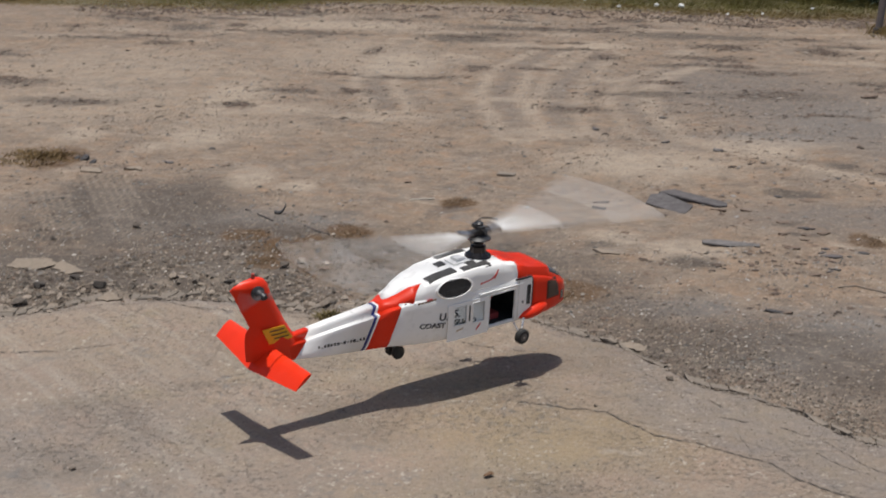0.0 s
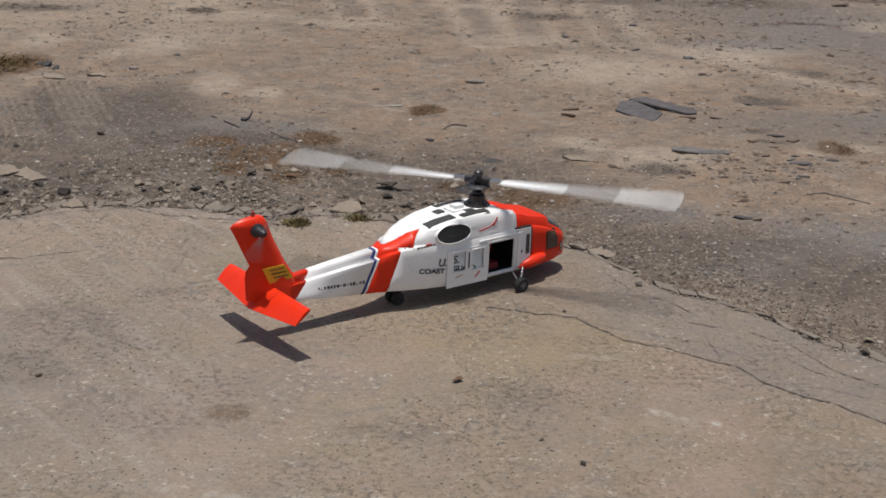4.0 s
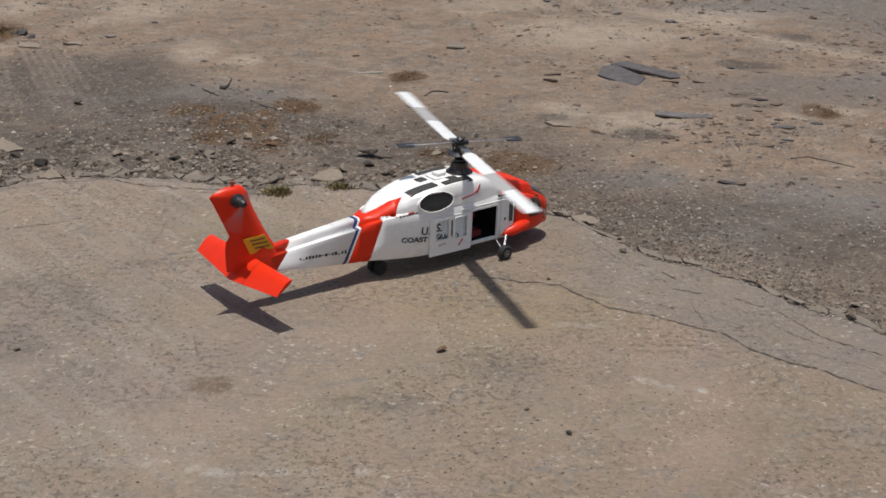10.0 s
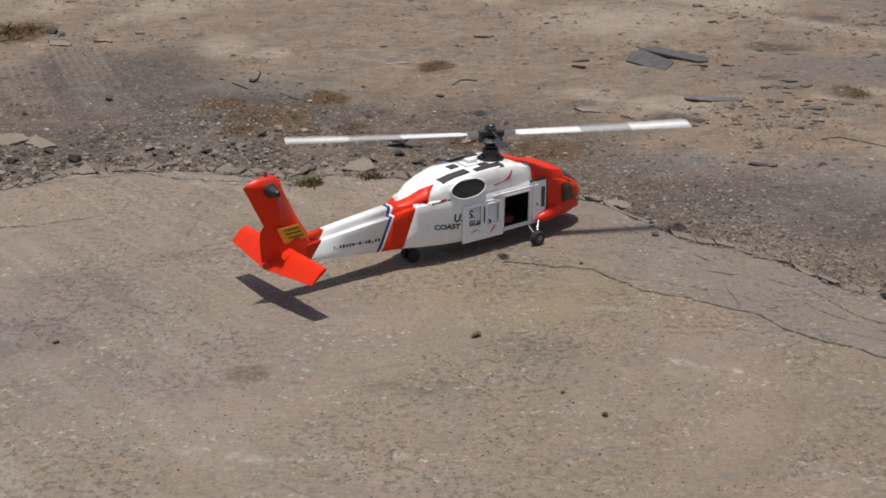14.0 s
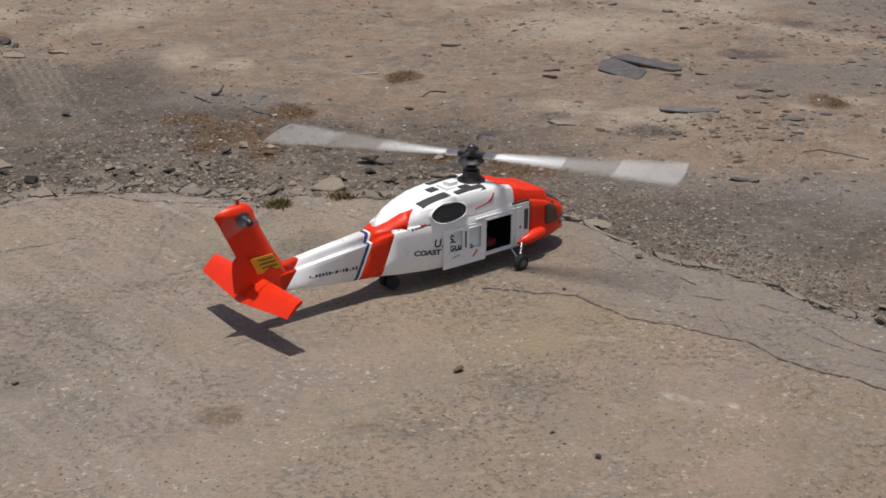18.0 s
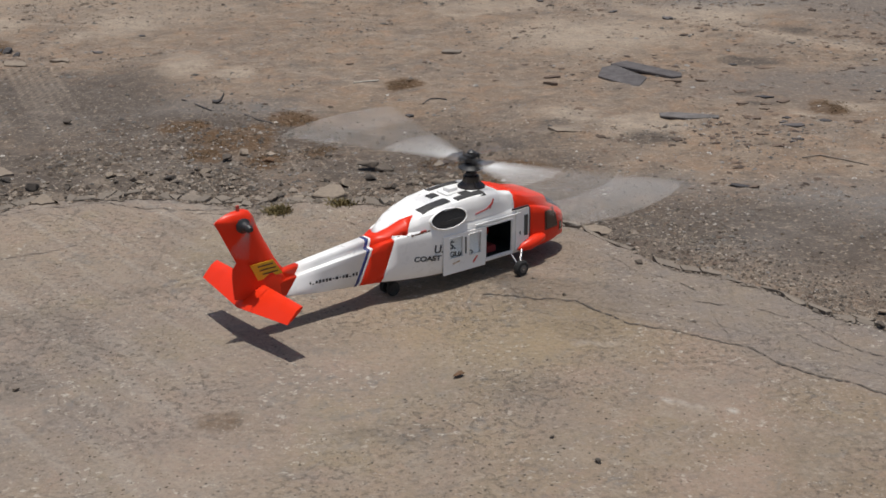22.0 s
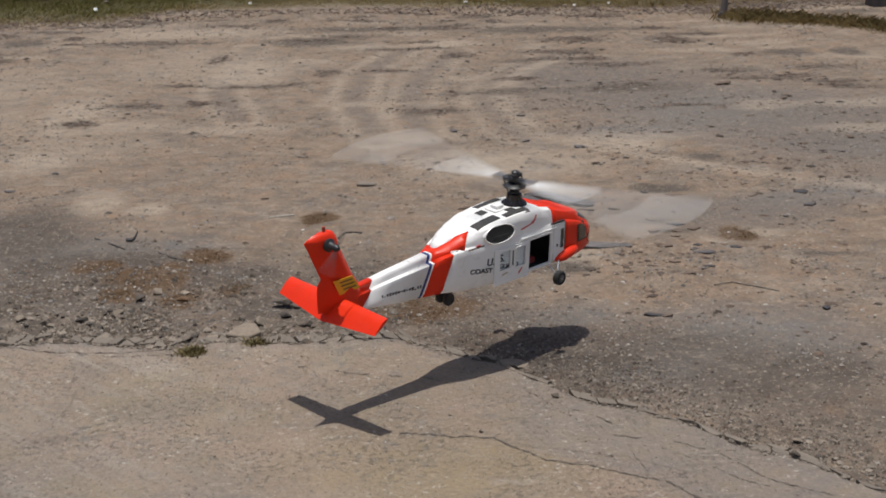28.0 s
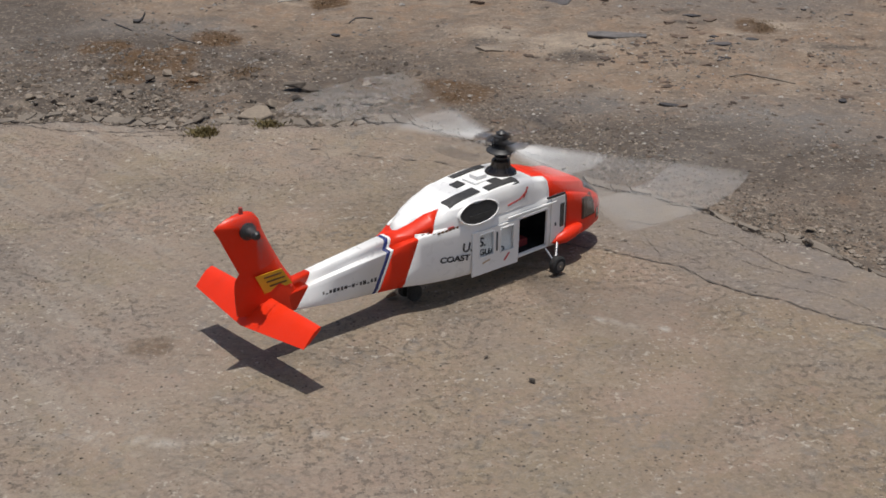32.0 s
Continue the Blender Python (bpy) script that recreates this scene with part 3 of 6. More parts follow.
def stains(x, y, slab=False):
    """Stain strengths 0 to 1 at points of the lot."""
    wx, wy = x + 0.16 * (fbm(x * 4, y * 4, 21) - 0.5), y + 0.16 * (fbm(x * 4, y * 4, 22) - 0.5)

    def blobs(rows):
        s = np.zeros(np.shape(x))
        for cx, cy, rx, ry in rows:
            d = np.hypot((wx - cx) / (rx * 1.15), (wy - cy) / (ry * 1.15))
            s = np.maximum(s, np.clip(1.6 - 1.3 * d, 0, 1))
        return s

    out = {"dark": np.maximum(blobs(DARK), 0 if slab else 0.8 * blobs(FAR_DARK)), "pale": np.maximum(blobs(PALE), 0 if slab else np.maximum(0.7 * blobs(FAR_PALE), 0.55 * blobs(SOFT_PALE))), "rust": np.minimum(1, 1.3 * blobs(RUST)), "grey": blobs(GREY)}
    rut = np.zeros(np.shape(x))
    for a, strong in zip(ARCS, (0.7, 0.8, 0.5, 0.6)):
        d = to_line(x + 0.25 * (wx - x), y + 0.25 * (wy - y), a)
        rut = np.maximum(rut, strong * np.clip(1.2 - np.abs(d - 0.15) / 0.07, 0, 1))
        out["grey"] = np.maximum(out["grey"], 0.6 * np.clip(1.2 - d / 0.1, 0, 1))
    out["pale"] = np.maximum(out["pale"], rut * np.clip(0.25 + 1.5 * fbm(x * 1.7, y * 1.7, 91), 0, 1))
    d = to_line(x + 0.3 * (wx - x), y + 0.3 * (wy - y), BAND)
    out["pale"] = np.maximum(out["pale"], 0.85 * np.clip(1.3 - d / 0.11, 0, 1) * np.clip(0.2 + 1.3 * fbm(x * 3, y * 3, 92), 0, 1))
    out["grass"] = np.zeros(np.shape(x))
    out["blue"] = np.zeros(np.shape(x)) if slab else blobs(BLUE)
    out["ochre"] = np.clip(1.5 - 1.2 * np.hypot((wx - 0.22) / 0.5, (wy - 4.0) / 0.3), 0, 1) if slab else np.zeros(np.shape(x))
    if not slab:
        veg = np.interp(x, VEG_X, VEG_Y)
        out["grass"] = np.clip((y - veg) / 0.4 + 0.25 + 1.2 * (fbm(x * 2, y * 2, 66) - 0.5), 0, 1) * np.clip((420 - y) / 50, 0, 1)
        d = y - edge_y(np.clip(x, -9, 9))
        left = np.clip(1.25 - np.abs(d - 0.6) / 0.85, 0, 1) * np.clip((0.9 - x) / 0.5, 0, 1) * np.clip((x + 4) / 1.0, 0, 1)
        out["dark"] = np.maximum(out["dark"], left * np.clip(1.9 * fbm(x * 3.2, y * 3.2, 55) - 0.15, 0, 1) * 0.9)
        rightz = np.clip(1.3 - np.abs(d - 0.3) / 0.75, 0, 1) * np.clip((x - 0.1) / 0.5, 0, 1)
        out["dark"] = np.maximum(out["dark"], 0.6 * rightz * np.clip(2.2 * fbm(x * 4.1, y * 4.1, 57) - 0.4, 0, 1))
        out["grey"] = np.maximum(out["grey"], 0.5 * rightz * np.clip(0.3 + fbm(x * 2.4, y * 2.4, 56), 0, 1))
    soft = 0.85 * blobs(SOFT_DARK) * np.clip(0.3 + 1.4 * fbm(x * 2.7, y * 2.7, 95), 0, 1)
    out["dark"] = np.maximum(out["dark"], soft)
    ridge = np.zeros(np.shape(x))
    groove = np.zeros(np.shape(x))
    worn = np.clip(0.15 + 1.3 * fbm(x * 4, y * 4, 93), 0, 1)
    for a in TRACKS:
        groove = np.maximum(groove, np.clip(1.4 - to_line(x, y, a) / 0.013, 0, 1))
        ridge = np.maximum(ridge, np.clip(1.4 - to_line(x - 0.022, y, a) / 0.013, 0, 1))
    out["dark"] = np.maximum(out["dark"] * (1 - 0.85 * ridge * worn), 0.95 * groove * worn)
    out["pale"] = np.maximum(out["pale"], 0.6 * ridge * worn)
    if slab:
        line = np.zeros(np.shape(x))
        for a in STREAKS:
            line = np.maximum(line, np.clip(1.1 - to_line(x, y + 0.02 * (fbm(x * 14, y * 5, 24) - 0.5), a) / 0.013, 0, 1) * np.clip(3.4 * fbm(x * 22, y * 22, 25) - 0.8, 0, 1))
        out["pale"] = 1.1 * line
        strip = 0.8 * np.clip((y - np.interp(x, CRACK_X, CRACK_Y)) / 0.06 + 0.4, 0, 1) * np.clip((x - 0.3) / 0.35, 0, 1)
        out["grey"] = np.maximum(strip, 0.8 * np.clip(1.3 - np.hypot((x + 1.6) / 1.2, (y - 3.6) / 0.8), 0, 1))
        out["grey"] = np.maximum(out["grey"], np.clip(1 - (edge_y(x) - y) / 0.12, 0, 1) * 0.7)
        out["dark"] = np.clip((fbm(x * 2.2, y * 2.2, 31) - 0.58) * 4, 0, 1) * 0.4
        for cx, cy, rx, ry in ((-1.15, 4.05, 0.2, 0.14), (-1.03, 3.91, 0.12, 0.06), (-0.86, 4.32, 0.13, 0.05), (-1.25, 3.75, 0.1, 0.05), (-1.15, 3.62, 0.1, 0.09), (0.22, 3.55, 0.14, 0.1), (-0.1, 3.3, 0.16, 0.06)):
            out["dark"] = np.maximum(out["dark"], 0.75 * np.clip(1.5 - np.hypot((wx - cx) / rx, (wy - cy) / ry), 0, 1))
        out["rust"] = np.clip(2.2 - 2 * np.maximum(np.abs(x + 0.56) / 0.062, np.abs(y - 3.4) / 0.05), 0, 1)
    return out


def put_stains(me, x, y, slab=False):
    for key, v in stains(x, y, slab).items():
        me.attributes.new(key, "FLOAT", "POINT").data.foreach_set("value", np.ascontiguousarray(v, dtype=np.float32))


def ground_z(x, y):
    e = edge_y(np.clip(x, -9, 9))
    d = y - e
    near = np.clip(d / 0.5, 0, 1)
    z = -0.03 + 0.028 * np.clip((d + 0.02) / 0.22, 0, 1)
    z = z + near * (0.05 * (fbm(x * 1.1, y * 1.1, 3) - 0.5) + 0.022 * (fbm(x * 5, y * 5, 4) - 0.5) + 0.012 * (vnoise(x * 17, y * 17, 6) - 0.5))
    z = z + np.clip(1 - np.abs(d - 0.35) / 0.4, 0, 1) * 0.035 * (fbm(x * 9, y * 9, 8) - 0.35)
    return np.where(d < -0.03, -0.045, z)


def spread(lo, hi, step, far):
    """Coordinates with fine steps from lo to hi that widen out to +-far."""
    mid = list(np.arange(lo, hi, step))
    out, s = [], step
    v = hi
    while v < far:
        out.append(v)
        s *= 1.22
        v += s
    out.append(far)
    low, s, v = [], step, lo
    while v > -far:
        s *= 1.22
        v -= s
        low.append(max(v, -far))
    return np.array(low[::-1] + mid + out)


def sheet(name, xs, ys, zf, mat, label, slab=False):
    gx, gy = np.meshgrid(xs, ys)
    x, y = gx.ravel(), gy.ravel()
    z = zf(x, y)
    me = bpy.data.meshes.new(name)
    nx, ny = len(xs), len(ys)
    idx = np.arange(nx * ny).reshape(ny, nx)
    quads = np.stack([idx[:-1, :-1], idx[:-1, 1:], idx[1:, 1:], idx[1:, :-1]], -1).reshape(-1, 4)
    me.vertices.add(nx * ny)
    me.vertices.foreach_set("co", np.stack([x, y, z], -1).ravel())
    me.loops.add(quads.size)
    me.loops.foreach_set("vertex_index", quads.ravel().astype(np.int32))
    me.polygons.add(len(quads))
    me.polygons.foreach_set("loop_start", np.arange(0, quads.size, 4, dtype=np.int32))
    me.update(calc_edges=True)
    me.validate()
    me.materials.append(mat)
    put_stains(me, x, y, slab)
    me.polygons.foreach_set("use_smooth", [True] * len(quads))
    return tagged(new(name, me), label, kind="structure")


# ---------------------------------------------------------------- ground and slab
ground = sheet("ground", spread(-3.2, 5.2, 0.017, 420.0), spread(3.4, 15.5, 0.027, 420.0), ground_z, M_DIRT,
               "dry tan dirt lot with pale wheel tracks and gravel")


def slab_mesh():
    xs = np.concatenate([np.arange(-9, -2, 0.25), np.arange(-2, 2.2, 0.02), np.arange(2.2, 9.01, 0.25)])
    rows = 170
    ey = edge_y(xs)
    x = np.repeat(xs[None], rows + 2, 0)
    u = np.concatenate([np.linspace(0, 0.68, 20, endpoint=False), np.linspace(0.68, 1, rows - 20)])
    y = np.empty((rows + 2, len(xs)))
    y[:rows] = -7 + (ey + 7) * u[:, None]
    y[rows], y[rows + 1] = ey + 0.004, ey + 0.006
    z = 0.002 * (fbm(x * 3, y * 3, 41) - 0.5) + 0.0014 * (vnoise(x * 24, y * 24, 42) - 0.5)
    lip = np.clip(1 - (ey[None] - y) / 0.05, 0, 1)
    z = z - 0.006 * lip * vnoise(x * 30, y * 30, 43)
    z[rows] -= 0.02
    z[rows + 1] = -0.06
    n = len(xs)
    idx = np.arange((rows + 2) * n).reshape(rows + 2, n)
    q = np.stack([idx[:-1, :-1], idx[:-1, 1:], idx[1:, 1:], idx[1:, :-1]], -1).reshape(-1, 4)
    me = bpy.data.meshes.new("concrete_slab")
    me.from_pydata(np.stack([x, y, z], -1).reshape(-1, 3), [], q)
    me.materials.append(M_SLAB)
    put_stains(me, x.ravel(), y.ravel(), True)
    return finish(me, 50)


slab = tagged(new("pavement", slab_mesh()), "worn tan concrete slab with cracks and a broken edge", kind="structure")

CRACKS = ((((0.12, 4.24), (0.28, 4.21), (0.43, 4.18), (0.49, 4.09), (0.56, 4.0), (0.72, 3.92), (0.89, 3.81), (0.96, 3.68), (1.06, 3.61), (1.17, 3.52), (1.23, 3.46), (1.6, 3.2)), 0.0048),
          (((-1.8, 4.53), (-1.5, 4.58), (-1.34, 4.65), (-1.22, 4.73), (-1.14, 4.93)), 0.0042),
          (((-0.58, 4.6), (-0.36, 4.56), (-0.16, 4.51)), 0.0015),
          (((-0.9, 5.04), (-0.68, 5.04), (-0.54, 5.04), (-0.32, 4.94), (-0.16, 4.87), (0.0, 4.78), (0.23, 4.73), (0.35, 4.64)), 0.003),
          (((-0.14, 4.88), (-0.11, 4.75), (-0.08, 4.67)), 0.0025),
          (((0.55, 4.62), (0.66, 4.42), (0.74, 4.36), (0.83, 4.22)), 0.0028),
          (((0.78, 4.17), (0.96, 4.09), (1.1, 3.97), (1.16, 3.83), (1.23, 3.75), (1.33, 3.68)), 0.0026),
          (((0.83, 4.12), (0.83, 3.99), (0.85, 3.88)), 0.0022),
          (((0.95, 4.02), (1.1, 3.82), (1.3, 3.6)), 0.002),
          (((0.54, 4.32), (0.64, 4.23), (0.77, 4.24), (0.79, 4.17)), 0.0022),
          (((0.47, 4.13), (0.62, 4.07), (0.75, 4.0), (0.83, 3.99)), 0.0015),
          (((1.0, 3.66), (1.12, 3.68), (1.23, 3.62), (1.36, 3.47)), 0.0015),
          (((0.5, 3.33), (0.6, 3.35), (0.67, 3.40), (0.75, 3.42)), 0.0015),
          (((-1.75, 5.0), (-1.63, 5.02), (-1.45, 5.13), (-1.24, 5.19), (-1.04, 5.11), (-0.8, 5.09), (-0.66, 5.11)), 0.0045),
          (((-1.28, 3.70), (-1.2, 3.8), (-1.15, 3.9)), 0.002))


def vn1(v):
    return float(vnoise(np.array([v]), np.array([0.5]), 88)[0])


def crack(pts, width, seed):
    rnd = random.Random(seed)
    line = []
    for (ax, ay), (bx, by) in zip(pts, pts[1:]):
        k = max(3, int(math.hypot(bx - ax, by - ay) / 0.012))
        for i in range(k):
            line.append((ax + (bx - ax) * i / k, ay + (by - ay) * i / k))
    line.append(pts[-1])
    bm = bmesh.new()
    prev, wob = None, 0.0
    for i, (x, y) in enumerate(line):
        wob = 0.72 * wob + rnd.uniform(-1, 1) * 0.007
        x, y = x + rnd.uniform(-1, 1) * 0.003, y + wob
        w = width * rnd.choice((0.12, 0.25, 0.5, 0.7, 1.0, 1.3)) * min(1, (i + 0.3) / 5, (len(line) - i) / 5)
        a, c = bm.verts.new((x - w * 0.4, y - w * rnd.uniform(0.5, 1.2), 0.0024)), bm.verts.new((x + w * 0.4, y + w * rnd.uniform(0.5, 1.2), 0.0024))
        gap = width < 0.004 and vn1(i * 0.22 + seed * 7.3) < 0.42
        if prev and not gap:
            bm.faces.new((prev[0], a, c, prev[1]))
        prev = (a, c)
    part("crack", bm, M_CRACK, slab, "soil-filled crack in the concrete", 0)


for i, (pts, width) in enumerate(CRACKS):
    crack(pts, width, i)

# ---------------------------------------------------------------- the helicopter
# nose along +x, right side at -y, origin on the ground under the rotor mast
heli = thing("model_helicopter", "orange-red and white radio-controlled model helicopter with an open side door", "model helicopter")

# x, belly, half width, shoulder, cowl half width, roof, roof half width
STATIONS = tuple((s[0] if s[0] < 0.25 else 0.25 + 0.90 * (s[0] - 0.25), *s[1:]) for s in ((0.398, 0.068, 0.010, 0.086, 0.009, 0.098, 0.006), (0.388, 0.056, 0.034, 0.104, 0.030, 0.121, 0.02), (0.364, 0.050, 0.058, 0.125, 0.053, 0.148, 0.042),
            (0.33, 0.054, 0.075, 0.148, 0.068, 0.172, 0.054), (0.30, 0.050, 0.085, 0.160, 0.076, 0.192, 0.060), (0.255, 0.047, 0.092, 0.178, 0.083, 0.218, 0.064),
            (0.235, 0.046, 0.094, 0.186, 0.085, 0.226, 0.066), (0.185, 0.045, 0.096, 0.200, 0.086, 0.236, 0.066), (0.160, 0.045, 0.097, 0.203, 0.087, 0.244, 0.066),
            (0.130, 0.045, 0.097, 0.205, 0.088, 0.256, 0.066), (0.088, 0.045, 0.097, 0.206, 0.089, 0.268, 0.068), (0.045, 0.045, 0.097, 0.206, 0.093, 0.281, 0.080),
            (-0.017, 0.045, 0.097, 0.207, 0.094, 0.284, 0.086), (-0.07, 0.045, 0.095, 0.207, 0.093, 0.284, 0.088), (-0.13, 0.046, 0.093, 0.208, 0.091, 0.280, 0.087),
            (-0.20, 0.050, 0.091, 0.209, 0.089, 0.274, 0.080), (-0.26, 0.055, 0.089, 0.214, 0.083, 0.264, 0.062), (-0.31, 0.060, 0.083, 0.215, 0.072, 0.249, 0.042),
            (-0.345, 0.062, 0.073, 0.207, 0.056, 0.228, 0.026), (-0.385, 0.064, 0.056, 0.195, 0.034, 0.211, 0.016),
            (-0.43, 0.066, 0.044, 0.184, 0.022, 0.209, 0.015), (-0.60, 0.083, 0.034, 0.168, 0.018, 0.194, 0.012), (-0.80, 0.113, 0.027, 0.152, 0.014, 0.174, 0.010)))


def hull_ring(st):
    x, zb, w, zs, wc, zt, wr = st
    h, c = zs - zb, zt - zs
    half = [(0, zb), (0.55 * w, zb + 0.005 * h), (0.87 * w, zb + 0.045 * h), (w * 0.985, zb + 0.155 * h), (w, zb + 0.45 * h), (w, zb + 0.82 * h), (0.985 * w, zs - 0.03 * h),
            (0.95 * w, zs), (wc, zs + 0.05 * c), (wc * 0.97, zs + 0.45 * c), (0.55 * wc + 0.45 * wr, zs + 0.82 * c), (wr * 0.93, zs + 0.97 * c), (wr * 0.6, zt), (0, zt)]
    return [Vector((x, -y, z)) for y, z in half] + [Vector((x, y, z)) for y, z in half[-2:0:-1]]


ST_X = [s[0] for s in STATIONS][::-1]
ST_MID = [s[3] + 0.35 * (s[5] - s[3]) for s in STATIONS][::-1]


def hull():
    """The shell, cut along its paint lines into nose, cabin, band, boom and stripe."""
    bm = bmesh.new()
    loft(bm, [hull_ring(s) for s in STATIONS])
    door = [f for f in bm.faces if -0.02 < f.calc_center_median().x < 0.09 and f.calc_center_median().y < -0.09 and 0.068 < f.calc_center_median().z < 0.178]
    bmesh.ops.delete(bm, geom=door, context="FACES")

    def cut(px, pz, slope):
        bmesh.ops.bisect_plane(bm, geom=bm.verts[:] + bm.edges[:] + bm.faces[:], dist=1e-6, plane_co=(px, 0, pz), plane_no=Vector((1, 0, -slope)).normalized())

    cut(0.165, 0.1, 0)
    cut(0.171, 0.1, 0)
    cut(0.105, 0.1, 0)
    for x in (-0.475, -0.483, -0.495):
        cut(x, 0.073, 0.45)
    cut(-0.395, 0.08, 0.30)
    cut(-0.728, 0.11, 0.74)
    for at_x, lean in ((-0.378, 2.4), (-0.378, 0.4), (-0.199, -1.575)):
        bmesh.ops.bisect_plane(bm, geom=bm.verts[:] + bm.edges[:] + bm.faces[:], dist=1e-6, plane_co=(at_x, 0, 0.2), plane_no=Vector((1, lean, 0)).normalized())
    bmesh.ops.bisect_plane(bm, geom=bm.verts[:] + bm.edges[:] + bm.faces[:], dist=1e-6, plane_co=(0, 0, 0.212), plane_no=(0, 0, 1))
    bmesh.ops.bisect_plane(bm, geom=bm.verts[:] + bm.edges[:] + bm.faces[:], dist=1e-6, plane_co=(0, 0, 0.2), plane_no=(0, 1, 0))
    bmesh.ops.recalc_face_normals(bm, faces=bm.faces)
    if sum(f.normal.z * f.calc_area() for f in bm.faces if f.calc_center_median().z > 0.2) < 0:
        bmesh.ops.reverse_faces(bm, faces=bm.faces)

    def region(f):
        c = f.calc_center_median()
        s = c.x - 0.45 * (c.z - 0.073)
        if c.x > 0.165 or (c.z > 0.206 and c.x > 0.105) or (c.z > 0.24 and c.x > 0.045 and abs(c.y) < 0.06):
            mid = float(np.interp(c.x, ST_X, ST_MID))
            if 0.254 < c.x < 0.348 and c.z > mid:
                return "windshield"
            if 0.165 < c.x < 0.171 and c.z < 0.2:
                return "seam"
            return "nose"
        if c.x > -0.395 + 0.30 * (c.z - 0.08) if c.z < 0.212 else c.x > (min(-0.378 - 2.4 * c.y, -0.199 + 1.575 * c.y) if c.y < 0 else -0.378 - 0.4 * c.y):
            return "cabin"
        if s > -0.475:
            return "paint_band"
        if -0.495 < s < -0.483:
            return "stripe"
        if c.x - 0.74 * (c.z - 0.11) < -0.728:
            return "tail_cone"
        return "tail_boom"

    groups = {}
    for f in bm.faces:
        groups.setdefault(region(f), []).append([v.co.copy() for v in f.verts])
    bm.free()
    looks = {"nose": (M_ORANGE, "orange-red nose"), "cabin": (M_WHITE, "white cabin shell"), "paint_band": (M_ORANGE, "slanting orange-red band"), "tail_boom": (M_WHITE, "white tail boom"),
             "tail_cone": (M_ORANGE, "orange-red tail cone"), "stripe": (M_BLUE, "blue stripe"), "seam": (M_BLACK, "dark seam behind the nose"), "windshield": (M_SHIELD, "grey windshield")}
    for key, faces in groups.items():
        bm = bmesh.new()
        for co in faces:
            bm.faces.new([bm.verts.new(p) for p in co])
        bmesh.ops.remove_doubles(bm, verts=bm.verts, dist=1e-5)
        ob = part(key, bm, looks[key][0], heli, looks[key][1], 42, False)
        mod = ob.modifiers.new("wall", "SOLIDIFY")
        mod.thickness, mod.offset = 0.003, -1


hull()


def side_y(x, z):
    """Half width of the shell at a point of its side."""
    rows = sorted(STATIONS)
    k = max(i for i in range(len(rows) - 1) if rows[i][0] <= x)
    u = (x - rows[k][0]) / (rows[k + 1][0] - rows[k][0])
    ys = []
    for st in (rows[k], rows[k + 1]):
        ring = hull_ring(st)[1:12]
        ys.append(float(np.interp(z, [v.z for v in ring], [-v.y for v in ring])))
    return ys[0] * (1 - u) + ys[1] * u


def side_patch(name, corners, side, mat, label, parent, h=0.0015, n=7):
    """A thin curved sheet on the shell's side between four corners (x, z), taken round the patch."""
    (ax, az), (bx, bz), (cx, cz), (dx, dz) = corners
    bm = bmesh.new()
    layers = []
    for lift in (h, -0.002):
        grid = []
        for i in range(n):
            u = i / (n - 1)
            row = []
            for j in range(n):
                v = j / (n - 1)
                x = (ax * (1 - u) + bx * u) * (1 - v) + (dx * (1 - u) + cx * u) * v
                z = (az * (1 - u) + bz * u) * (1 - v) + (dz * (1 - u) + cz * u) * v
                row.append(bm.verts.new((x, side * (side_y(x, z) + lift), z)))
            grid.append(row)
        layers.append(grid)
    top, low = layers
    for i in range(n - 1):
        for j in range(n - 1):
            bm.faces.new((top[i][j], top[i + 1][j], top[i + 1][j + 1], top[i][j + 1]))
    rim = [(i, 0) for i in range(n)] + [(n - 1, j) for j in range(1, n)] + [(i, n - 1) for i in range(n - 2, -1, -1)] + [(0, j) for j in range(n - 2, 0, -1)]
    for (a, c), (e, g) in zip(rim, rim[1:] + rim[:1]):
        bm.faces.new((low[a][c], low[e][g], top[e][g], top[a][c]))
    return part(name, bm, mat, parent, label, 40)


for side in (-1, 1):
    rim = side_patch("window_rim", ((0.236, 0.171), (0.287, 0.173), (0.309, 0.102), (0.239, 0.104)), side, M_RIMBROWN, "dark rim of the cockpit window", heli, 0.0012)
    side_patch("cockpit_window", ((0.242, 0.166), (0.283, 0.168), (0.302, 0.108), (0.245, 0.110)), side, M_ORANGEREFLECT, "dark cockpit window with orange reflection painted in brown", rim, 0.0026)
    side_patch("chin_window", ((0.318, 0.112), (0.338, 0.110), (0.345, 0.082), (0.322, 0.080)), side, M_SMOKE, "small dark chin window", heli, 0.0016, 4)

# hollow behind the open door
bm = bmesh.new()
box(bm, (0.20, 0.165, 0.125), pose(0.045, 0.008, 0.122))
right = [f for f in bm.faces if f.calc_center_median().y < -0.07]
bmesh.ops.delete(bm, geom=right, context="FACES")
part("cabin_lining", bm, M_INSIDE, heli, "dark cabin lining", 0)
bm = bmesh.new()
box(bm, (0.06, 0.05, 0.022), pose(0.03, -0.03, 0.075), 0.004)
box(bm, (0.018, 0.05, 0.05), pose(-0.005, -0.03, 0.10), 0.004)
part("cabin_seat", bm, M_SEATRED, heli, "dull red bench inside the cabin")
bm = bmesh.new()
